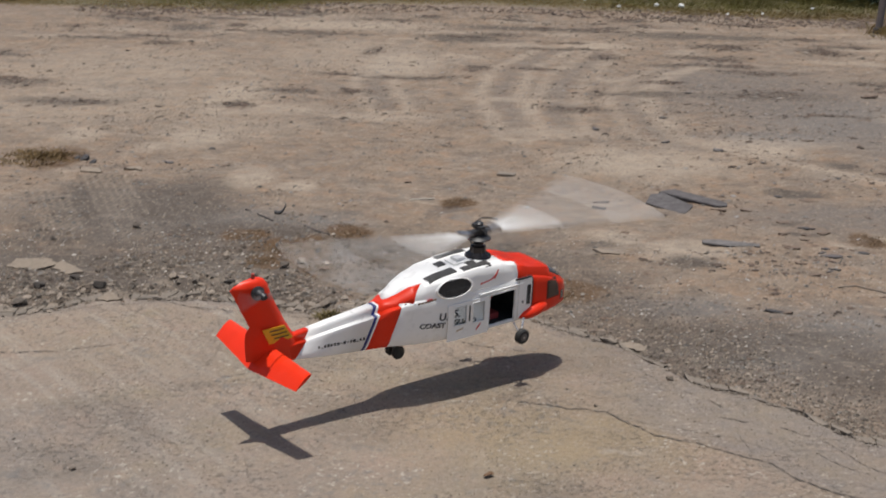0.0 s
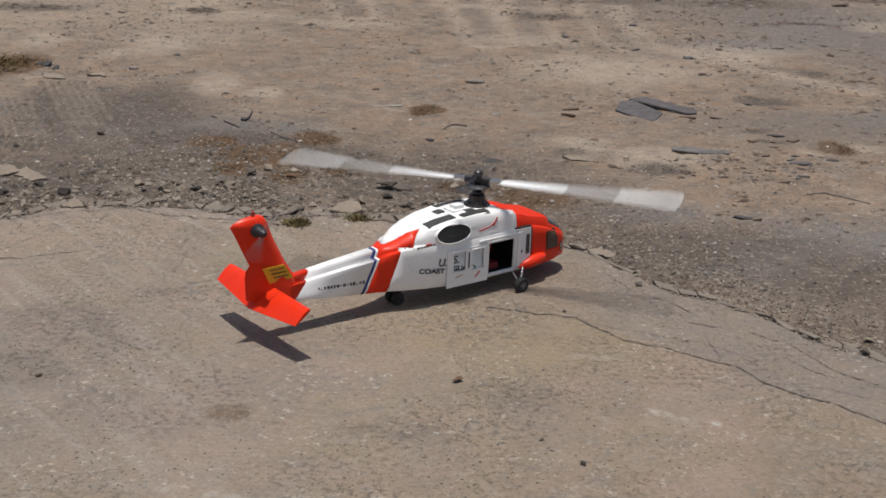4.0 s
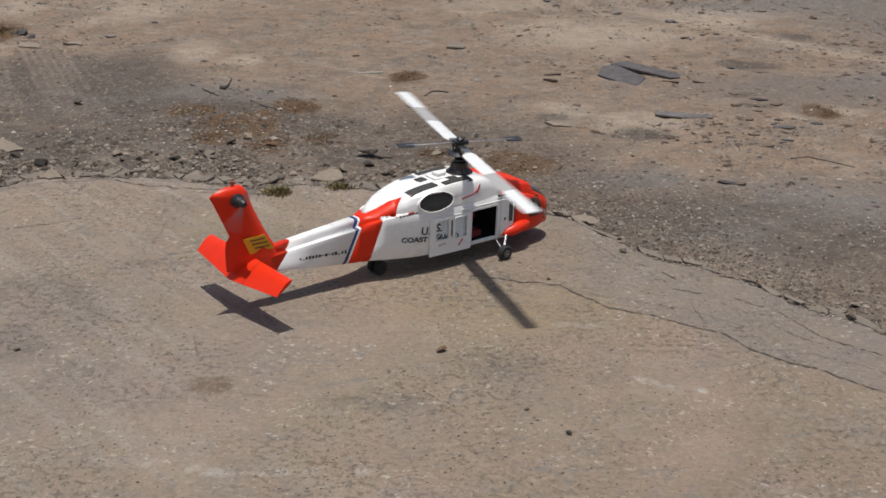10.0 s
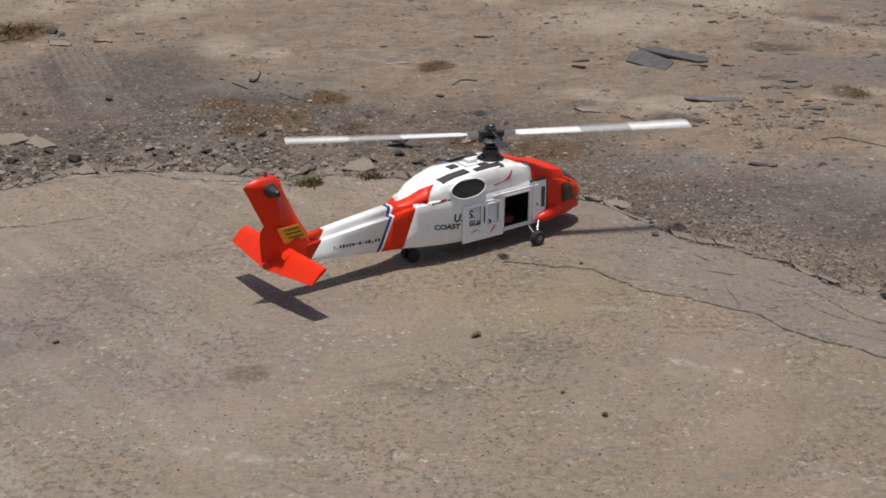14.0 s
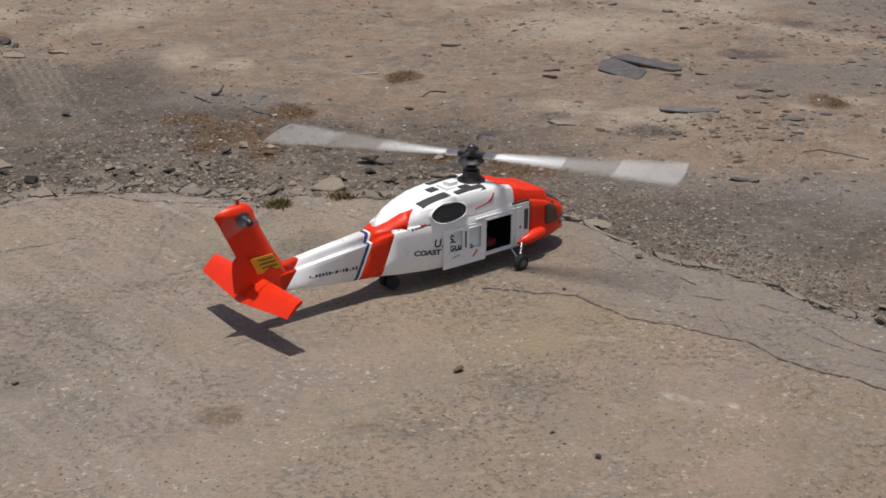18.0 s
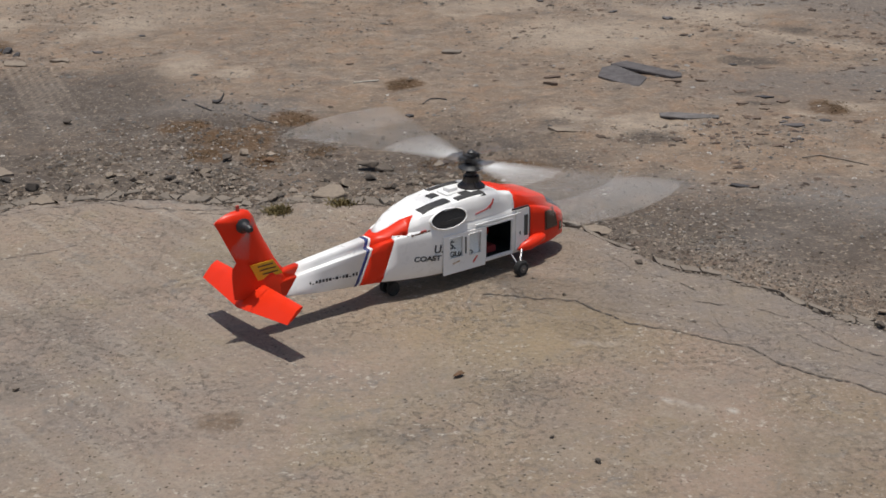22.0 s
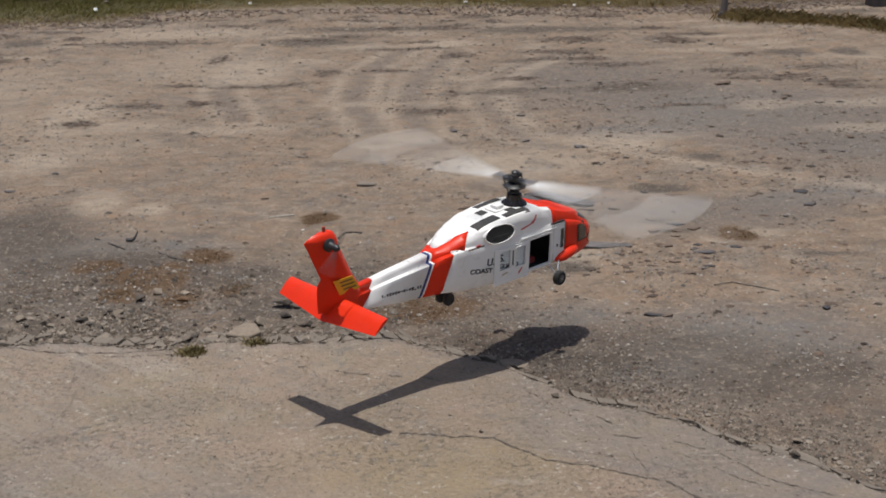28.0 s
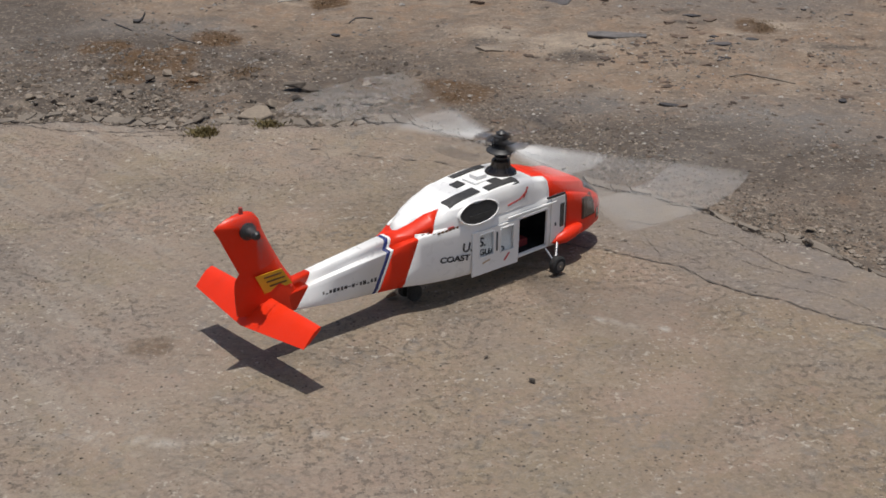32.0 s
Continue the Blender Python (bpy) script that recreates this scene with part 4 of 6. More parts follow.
for x0, x1, z0, z1 in ((-0.022, 0.093, 0.0635, 0.0685), (-0.022, 0.093, 0.177, 0.182), (0.089, 0.094, 0.0685, 0.177)):
    box(bm, (x1 - x0, 0.004, z1 - z0), pose((x0 + x1) / 2, -0.0985, (z0 + z1) / 2), 0.001)
part("door_frame", bm, M_WHITE, heli)


def plate_with_holes(x0, x1, z0, z1, holes, y, thick):
    """Upright plate facing -y with rectangular openings in one row."""
    bm = bmesh.new()
    xs = sorted({x0, x1, *[h[0] for h in holes], *[h[1] for h in holes]})
    for a, c in zip(xs, xs[1:]):
        hole = [h for h in holes if h[0] - 1e-6 <= a and c <= h[1] + 1e-6]
        spans = [(z0, z1)] if not hole else [(z0, hole[0][2]), (hole[0][3], z1)]
        for za, zc in spans:
            box(bm, (c - a, thick, zc - za), pose((a + c) / 2, y, (za + zc) / 2))
    bmesh.ops.remove_doubles(bm, verts=bm.verts, dist=1e-5)
    return bm


WINDOWS = ((-0.168, -0.119, 0.105, 0.170), (-0.092, -0.045, 0.101, 0.169))
sliding = part("sliding_door", plate_with_holes(-0.192, -0.026, 0.053, 0.181, WINDOWS, -0.1005, 0.004), M_WHITE, heli, "white sliding door, slid back", 0)
for x0, x1, z0, z1 in WINDOWS:
    bm = bmesh.new()
    box(bm, (x1 - x0 - 0.001, 0.0015, z1 - z0 - 0.001), pose((x0 + x1) / 2, -0.1003, (z0 + z1) / 2))
    pane = part("door_pane", bm, M_GLASS, sliding, "clear pane", 0)
    pane.visible_shadow = False
    bm = bmesh.new()
    for a, c, e, g in ((x0, x1, z1, z1 + 0.003), (x0, x1, z0 - 0.003, z0), (x0 - 0.003, x0, z0, z1), (x1, x1 + 0.003, z0, z1)):
        box(bm, (c - a, 0.003, g - e), pose((a + c) / 2, -0.1035, (e + g) / 2))
    part("window_rim", bm, M_WHITE, sliding, "", 0)
bm = bmesh.new()
box(bm, (0.004, 0.003, 0.055), pose(-0.1055, -0.1035, 0.137), 0.001)
part("door_seam", bm, M_BLACK, sliding, "dark seam", 0)
bm = bmesh.new()
box(bm, (0.026, 0.002, 0.005), pose(-0.068, -0.1030, 0.082, 0, -48, 0), 0.0008)
part("door_mark", bm, M_REDINK, sliding, "small red mark", 0)
bm = bmesh.new()
box(bm, (0.028, 0.002, 0.004), pose(-0.143, -0.1030, 0.088, 0, -10, 0), 0.0008)
part("door_mark", bm, paint("tan_mark", (0.55, 0.40, 0.25), 0.5), sliding, "small tan mark", 0)

# the slid door follows the narrowing shell
for ob in (sliding, *sliding.children):
    for v in ob.data.vertices:
        v.co.y += 0.036 * (-0.026 - v.co.x)

# forward panel with a narrow window
bm = bmesh.new()
box(bm, (0.055, 0.005, 0.135), pose(0.132, -0.0985, 0.137), 0.002)
front = part("front_panel", bm, M_WHITE, heli, "white side panel", 0)
bm = bmesh.new()
box(bm, (0.015, 0.003, 0.07), pose(0.147, -0.102, 0.147), 0.001)
part("narrow_window", bm, M_SMOKE, front, "narrow dark window", 0)
bm = bmesh.new()
box(bm, (0.004, 0.003, 0.009), pose(0.122, -0.102, 0.125))
part("latch", bm, M_INK, front, "", 0)
bm = bmesh.new()
box(bm, (0.07, 0.006, 0.006), pose(0.125, -0.0975, 0.209), 0.002)
part("rail", bm, M_BLACK, heli, "black door rail", 0)
bm = bmesh.new()
box(bm, (0.19, 0.005, 0.006), pose(0.03, -0.1, 0.192), 0.002)
part("rail", bm, M_WHITE, heli, "", 0)

# lettering on the right side


def on_side(x, z, lean=0.0, lift=0.0009):
    """A pose on the right side of the shell, text upright on it."""
    turn = math.degrees(math.atan2(-(side_y(x + 0.04, z) - side_y(x, z)), 0.04))
    return pose(x, -side_y(x, z) - lift, z, 90, 0, turn) @ Matrix.Rotation(radians(lean), 4, "Z")


lettering("lettering", "U.", 0.036, on_side(-0.226, 0.1360, -8), M_INK, heli, 1.12)
lettering("lettering", "S.", 0.036, on_side(-0.168, 0.1360, -8), M_INK, heli, 1.12)
lettering("lettering", "COAST", 0.0225, on_side(-0.300, 0.1235, -8), M_INK, heli, 1.34)
lettering("lettering", "GUARD", 0.0225, on_side(-0.166, 0.1100, -8), M_INK, heli, 1.2)
# unreadable decals become bars
bm = bmesh.new()
for i, x in enumerate(np.arange(-0.338, -0.24, 0.012)):
    box(bm, (0.009, 0.002, 0.0055), pose(x, -side_y(x, 0.2085 + 0.03 * (x + 0.338)), 0.2085 + 0.03 * (x + 0.338), 0, 0, -8))
part("decal", bm, M_INKBROWN, heli, "small dark decal", 0)
bm = bmesh.new()
box(bm, (0.022, 0.002, 0.012), pose(-0.262, -side_y(-0.262, 0.212), 0.212, 0, 0, -4))
part("decal", bm, M_REDINK, heli, "red decal", 0)
bm = bmesh.new()
boom_turn = pose(-0.573, -side_y(-0.573, 0.1235) - 0.0004, 0.1235, 0, 3, -3.4)
rnd = random.Random(4)
for i in range(17):
    w = rnd.choice((0.0075, 0.009, 0.006, 0.0025 if i in (3, 14) else 0.008))
    box(bm, (w, 0.0016, 0.003 if i in (3, 9, 11, 14) else rnd.choice((0.0085, 0.0105))), boom_turn @ pose(-0.098 + i * 0.0117, 0, 0 if i not in (3, 14) else -0.004))
part("decal", bm, M_INK, heli, "row of dark bars", 0)
bm = bmesh.new()
for a, c in (((-0.015, 0.232), (0.012, 0.25)), ((0.0, 0.232), (0.015, 0.262)), ((-0.06, 0.226), (-0.015, 0.233))):
    d = Vector((c[0] - a[0], 0, c[1] - a[1]))
    box(bm, (d.length, 0.002, 0.005), pose((a[0] + c[0]) / 2, -0.0915, (a[1] + c[1]) / 2, 8, -math.degrees(math.atan2(d.z, d.x)), 0))
part("decal", bm, M_REDINK, heli, "red slashed decal", 0)

# engine exhausts, roof vents, bump
for side in (-1, 1):
    at = pose(-0.166, side * 0.0865, 0.236, 90 if side < 0 else -90, 0, 3.5 * side) @ pose(0, 0, 0, -10 if side < 0 else 10)
    if side > 0:
        at = at @ Matrix.Diagonal((1, -1, 1, 1))
    oval = [(0.068 * math.cos(a), (0.031 - 0.006 * math.cos(a) * (math.cos(a) < 0)) * math.sin(a) * (1 if math.cos(a) > 0 else (1 - 0.25 * math.cos(a) ** 2))) for a in np.linspace(0, 2 * math.pi, 32, endpoint=False)]
    bm = bmesh.new()
    loft(bm, [[at @ Vector((x * k, y * k, z)) for x, y in oval] for k, z in ((1.05, -0.004), (1.05, 0.004), (1.0, 0.0075), (0.965, 0.0065), (0.94, 0.001))])
    ex = part("engine_exhaust", bm, M_WHITE, heli, "white lip of the engine exhaust")
    # flat black plate paints the shade inside the hollow exhaust
    bm = bmesh.new()
    prism(bm, [(x * 0.955, y * 0.955) for x, y in oval], 0.0022, at @ pose(0, 0, 0.003))
    part("exhaust_mouth", bm, M_BLACK, ex, "black oval plate for the shaded exhaust hollow")
    # slightly lighter strip paints the lit lower part of the hollow
    bm = bmesh.new()
    box(bm, (0.085, 0.014, 0.002), at @ pose(0.008, -0.012, 0.005), 0.0008)
    part("exhaust_duct", bm, M_INSIDE, ex, "slightly lighter strip for the lit floor of the exhaust", 0)


def roof_h(x, y):
    """Height of the shell's top at a point."""
    rows = sorted(STATIONS)
    k = max(i for i in range(len(rows) - 1) if rows[i][0] <= x)
    u = (x - rows[k][0]) / (rows[k + 1][0] - rows[k][0])
    zs = []
    for st in (rows[k], rows[k + 1]):
        ring = sorted((abs(v.y), v.z) for v in hull_ring(st)[8:14])
        zs.append(float(np.interp(abs(y), [p[0] for p in ring], [p[1] for p in ring])))
    return zs[0] * (1 - u) + zs[1] * u


def roof_plate(name, x0, x1, y0, y1, mat, label, h=0.003):
    bm = bmesh.new()
    stops = sorted({x0, x1, *[st[0] for st in STATIONS if x0 < st[0] < x1]})
    ys = [y0 + (y1 - y0) * k / 3 for k in range(4)]
    top = [[bm.verts.new((x, y, roof_h(x, y) + h)) for y in ys] for x in stops]
    low = [[bm.verts.new((x, y, roof_h(x, y) - 0.002)) for y in ys] for x in stops]
    for i in range(len(stops) - 1):
        for j in range(3):
            bm.faces.new((top[i][j], top[i + 1][j], top[i + 1][j + 1], top[i][j + 1]))
    rim_t = top[0] + [r[-1] for r in top[1:]] + top[-1][-2::-1] + [r[0] for r in top[-2:0:-1]]
    rim_l = low[0] + [r[-1] for r in low[1:]] + low[-1][-2::-1] + [r[0] for r in low[-2:0:-1]]
    for i in range(len(rim_t)):
        k = (i + 1) % len(rim_t)
        bm.faces.new((rim_l[i], rim_l[k], rim_t[k], rim_t[i]))
    return part(name, bm, mat, heli, label, 0)


for x0, x1, y0, y1, note in ((-0.250, -0.140, -0.066, -0.031, "long black roof vent"), (-0.118, -0.010, -0.084, -0.052, "long black roof vent"), (-0.080, -0.046, -0.053, -0.028, "short black roof vent"),
                             (-0.130, -0.012, 0.050, 0.083, "long black roof vent"), (-0.166, -0.134, -0.002, 0.029, "small square black roof vent")):
    roof_plate("roof_vent", x0, x1, y0, y1, M_VENT, note)
bm = bmesh.new()
box(bm, (0.066, 0.052, 0.006), pose(-0.088, 0.0, 0.284), 0.002)
part("bump_pad", bm, M_WHITE, heli, "raised white pad")
bm = bmesh.new()
box(bm, (0.036, 0.032, 0.014), pose(-0.086, 0.0, 0.292), 0.004)
part("roof_bump", bm, M_WHITE, heli, "white roof bump")
bm = bmesh.new()
lathe(bm, ((0.045, 0.276), (0.045, 0.284), (0.043, 0.288), (0.036, 0.293), (0.028, 0.301), (0.026, 0.318), (0.022, 0.321), (0.010, 0.322)), pose(0.0, 0, 0), 28)
part("mast_dome", bm, M_DOME, heli, "black mast fairing")

# tail: pylon, stabiliser, gear box
def pylon_ring(x0, x1, z, w):
    prof = [(0.0, 0.0), (0.12, 0.75), (0.3, 1.0), (0.6, 0.8), (1.0, 0.06)]
    pts = [(x0 + (x1 - x0) * u, -w * t) for u, t in prof] + [(x0 + (x1 - x0) * u, w * t) for u, t in prof[-1:0:-1]]
    return [Vector((x, y, z[0] + (z[1] - z[0]) * (x - x0) / (x1 - x0))) for x, y in pts]


bm = bmesh.new()
loft(bm, [pylon_ring(-0.70, -0.885, (0.108, 0.128), 0.032), pylon_ring(-0.705, -0.888, (0.160, 0.165), 0.031), pylon_ring(-0.722, -0.889, (0.188, 0.200), 0.025),
          pylon_ring(-0.738, -0.886, (0.212, 0.222), 0.021), pylon_ring(-0.748, -0.873, (0.228, 0.238), 0.019), pylon_ring(-0.785, -0.903, (0.300, 0.300), 0.017),
          pylon_ring(-0.803, -0.924, (0.340, 0.345), 0.021), pylon_ring(-0.810, -0.938, (0.366, 0.370), 0.023), pylon_ring(-0.826, -0.925, (0.387, 0.380), 0.018), pylon_ring(-0.84, -0.90, (0.394, 0.390), 0.008)])
fin = part("tail_fin", bm, M_ORANGE, heli, "orange-red swept tail fin", 50)
bm = bmesh.new()
tube(bm, (-0.860, 0, 0.386), (-0.860, 0, 0.408), 0.006, 0.005)
part("fin_light", bm, paint("dull_red_cap", (0.4, 0.05, 0.03), 0.5), fin, "small red cap")
bm = bmesh.new()
prism(bm, [(-0.843, 0.230), (-0.766, 0.230), (-0.735, 0.182), (-0.818, 0.178)], 0.002, pose(0, -0.0225, 0, 90, 0, 0) @ pose(0, 0, 0, 0, 0, 0))
sticker = part("sticker", bm, M_YELLOW, fin, "yellow sticker with dark bars", 0)
bm = bmesh.new()
for k, (xa, xb) in enumerate(((-0.818, -0.768), (-0.812, -0.758), (-0.803, -0.752))):
    box(bm, (xb - xa, 0.0014, 0.0035), pose((xa + xb) / 2, -0.0256, 0.220 - 0.013 * k, 0, 0, 0))
part("sticker_bars", bm, M_INKBROWN, sticker, "", 0)

bm = bmesh.new()
rings = []
for y in (-0.227, -0.12, 0.0, 0.12, 0.227):
    k = 1 - abs(y) / 0.227
    xl, zl = -0.803 + 0.004 * k, 0.161
    xt, zt = -0.856 - 0.022 * k, 0.119 - 0.016 * k
    th = 0.007 + 0.003 * k
    nx, nz = (zl - zt), (xl - xt)
    q = math.hypot(nx, nz)
    nx, nz = -nx / q, nz / q
    rings.append([Vector((xl + (xt - xl) * u + nx * t * th, y, zl + (zt - zl) * u + nz * t * th)) for u, t in ((0, 0), (0.08, 0.6), (0.35, 1), (0.7, 0.6), (1, 0.08), (1, -0.08), (0.7, -0.4), (0.35, -0.6), (0.08, -0.5))])
loft(bm, rings)
part("stabiliser", bm, M_ORANGE, heli, "orange-red tail stabiliser", 50)

bm = bmesh.new()
lathe(bm, ((0.020, 0.0), (0.022, 0.012), (0.014, 0.018), (0.009, 0.036)), pose(-0.858, -0.014, 0.354, 90), 20)
part("tail_gearbox", bm, M_BLACK, heli, "black tail gear box")
bm = bmesh.new()
lathe(bm, ((0.010, 0.0), (0.012, 0.006), (0.007, 0.016)), Matrix(), 16)
tail_rotor = part("tail_rotor", bm, M_BLACK, heli, "small black tail rotor hub")
TAIL_HUB = pose(-0.858, -0.050, 0.354, 90)
tail_rotor.matrix_basis = TAIL_HUB
for s in (0, 180):
    bm = bmesh.new()
    prism(bm, [(0.012, -0.004), (0.03, -0.005), (0.088, -0.006), (0.09, 0.004), (0.03, 0.005), (0.012, 0.004)], 0.0018, pose(0, 0, 0.008, 0, 0, s) @ pose(0, 0, 0, 8, 0, 0))
    part("tail_blade", bm, M_TAILBLADE, tail_rotor, "thin dark grey tail blade", 0)

# undercarriage
for s in (-1, 1):
    bm = bmesh.new()
    prof = [(0.0, 0.002), (0.02, 0.014), (0.05, 0.021), (0.085, 0.020), (0.115, 0.012), (0.125, 0.003)]
    loft(bm, [[Vector((0.110 + u, s * 0.098 + 1.2 * r * math.cos(a), 0.070 + 0.16 * u + r * math.sin(a))) for a in np.linspace(0, 2 * math.pi, 14, endpoint=False)] for u, r in prof])
    part("wheel_fairing", bm, M_ORANGE, heli, "orange-red wheel strut fairing")
    bm = bmesh.new()
    tube(bm, (0.128, s * 0.105, 0.072), (0.092, s * 0.136, 0.031), 0.0042)
    tube(bm, (0.088, s * 0.096, 0.06), (0.088, s * 0.136, 0.029), 0.003)
    tube(bm, (0.086, s * 0.130, 0.026), (0.086, s * 0.162, 0.026), 0.003)
    part("gear_strut", bm, M_STEEL, heli, "bare metal wheel strut")
    bm = bmesh.new()
    lathe(bm, ((0.014, -0.010), (0.022, -0.011), (0.026, -0.007), (0.026, 0.007), (0.022, 0.011), (0.014, 0.010)), pose(0.086, s * 0.149, 0.026, 90), 28)
    wheel = part("wheel", bm, M_RUBBER, heli, "black rubber wheel")
    bm = bmesh.new()
    lathe(bm, ((0.0135, -0.0115), (0.005, -0.0125), (0.005, 0.0125), (0.0135, 0.0115)), pose(0.086, s * 0.149, 0.026, 90), 20)
    part("rim", bm, M_RIM, wheel, "dull grey rim")
bm = bmesh.new()
tube(bm, (-0.335, 0, 0.07), (-0.33, 0, 0.024), 0.006)
tube(bm, (-0.33, -0.022, 0.023), (-0.33, 0.022, 0.023), 0.003)
part("tail_strut", bm, M_BLACK, heli)
for s in (-1, 1):
    bm = bmesh.new()
    lathe(bm, ((0.009, -0.008), (0.020, -0.0085), (0.023, -0.0045), (0.023, 0.0045), (0.020, 0.0085), (0.009, 0.008)), pose(-0.33, s * 0.018, 0.023, 90), 24)
    part("tail_wheel", bm, M_RUBBER, heli, "black twin tail wheel")

# main rotor
bm = bmesh.new()
tube(bm, (0, 0, -0.075), (0, 0, 0.022), 0.006)
lathe(bm, ((0.010, -0.050), (0.018, -0.046), (0.018, -0.040), (0.010, -0.036)), Matrix(), 20)
lathe(bm, ((0.020, -0.030), (0.040, -0.025), (0.042, -0.021), (0.030, -0.014), (0.012, -0.010)), Matrix(), 24)
box(bm, (0.09, 0.024, 0.016), Matrix(), 0.004)
box(bm, (0.026, 0.05, 0.014), pose(0, 0, 0.016), 0.004)
lathe(bm, ((0.012, 0.018), (0.014, 0.028), (0.006, 0.034)), Matrix(), 16)
for s in (-1, 1):
    tube(bm, (s * 0.018, 0.014, -0.045), (s * 0.036, 0.02, 0.004), 0.0025)
    tube(bm, (s * 0.022, -0.012, -0.025), (s * 0.012, -0.024, 0.018), 0.0025)
ROTOR_AT = (0, 0, 0.369)
PITCH = 2.5
rotor = part("main_rotor", bm, M_BLACK, heli, "black rotor head with mixing arms")
for s in (0, 180):
    turn = pose(0, 0, 0, 0, 0, s)
    bm = bmesh.new()
    box(bm, (0.04, 0.024, 0.014), turn @ pose(0.062, 0, 0), 0.003)
    part("blade_grip", bm, M_STEEL, rotor, "metal blade grip")
    # the middle length has the duller light painted in as grey
    for name, x0, x1, mat in (("blade", 0.075, 0.30, M_BLADE), ("blade_band", 0.30, 0.47, M_BLADEDIM), ("blade_tip", 0.47, 0.675, M_BLADE)):
        bm = bmesh.new()
        prof = ((-0.025, 0.0), (-0.010, 0.0024), (0.010, 0.0038), (0.019, 0.0028), (0.022, 0.0), (0.018, -0.002), (-0.008, -0.0016))
        steps = (x0, x1) if name != "blade" else (x0, 0.10, x1)
        loft(bm, [[turn @ pose(0, 0, 0.006 * (x / 0.675) ** 2, PITCH) @ Vector((x, y * (0.5 if x < 0.09 else 1.0), z)) for y, z in prof] for x in steps])
        part(name, bm, mat, rotor, "white rotor blade" if mat is M_BLADE else "middle of the white blade, greyed to imitate duller light")
bm = bmesh.new()
tube(bm, (0, -0.19, 0.016), (0, 0.19, 0.016), 0.0018, seg=8)
flybar = part("flybar", bm, M_STEEL, rotor, "thin flybar")
for s in (-1, 1):
    bm = bmesh.new()
    box(bm, (0.034, 0.055, 0.003), pose(0, s * 0.185, 0.016, 0, 6, 0), 0.001)
    part("paddle", bm, M_BLACK, flybar, "black flybar paddle")
rotor.matrix_basis = pose(*ROTOR_AT)

# ---------------------------------------------------------------- boards and scrap on the dirt
def gz(x, y):
    return float(ground_z(np.array([x]), np.array([y]))[0]) if y > float(edge_y(x)) else 0.0


def outline_slab(name, pts, thick, mat, label, category, group="", tilt=0.0):
    cx, cy = sum(p[0] for p in pts) / len(pts), sum(p[1] for p in pts) / len(pts)
    bm = bmesh.new()
    prism(bm, [(x - cx, y - cy) for x, y in pts], thick)
    bmesh.ops.bevel(bm, geom=bm.edges[:], offset=thick * 0.2, segments=1, affect="EDGES")
    ob = link_bm(name, bm, mat, 30)
    ob.matrix_world = pose(cx, cy, max(gz(x, y) for x, y in pts) * 0.5 + gz(cx, cy) * 0.5 - 0.003, tilt, 0, 0)
    return tagged(ob, label, category, group)


outline_slab("board", [(0.84, 7.10), (0.88, 7.27), (0.95, 7.32), (1.08, 7.06), (1.02, 6.90), (0.98, 6.90)], 0.012, M_BOARD, "dark grey flat board lying on the dirt", "board", "grey boards", 1)
outline_slab("board", [(0.93, 7.33), (1.02, 7.40), (1.26, 7.12), (1.25, 7.05), (1.20, 7.04)], 0.016, M_BOARD, "long dark grey board lying on the dirt", "board", "grey boards", 0)
outline_slab("plank", [(1.025, 6.31), (1.03, 6.36), (1.10, 6.37), (1.29, 6.31), (1.28, 6.27), (1.15, 6.26)], 0.010, M_PLANK, "short dark grey plank lying on the dirt", "plank", "grey boards")
outline_slab("plank", [(0.07, 7.66), (0.09, 7.72), (0.18, 7.68), (0.17, 7.63)], 0.014, M_WOOD, "small grey plank on the dirt", "plank", "wood scraps")
outline_slab("concrete_chunk", [(-0.455, 5.245), (-0.43, 5.31), (-0.385, 5.36), (-0.345, 5.34), (-0.325, 5.26), (-0.37, 5.215)], 0.02, M_PALEROCK, "large flat pale concrete chunk at the slab edge", "rubble", "rubble along the slab edge", 4)
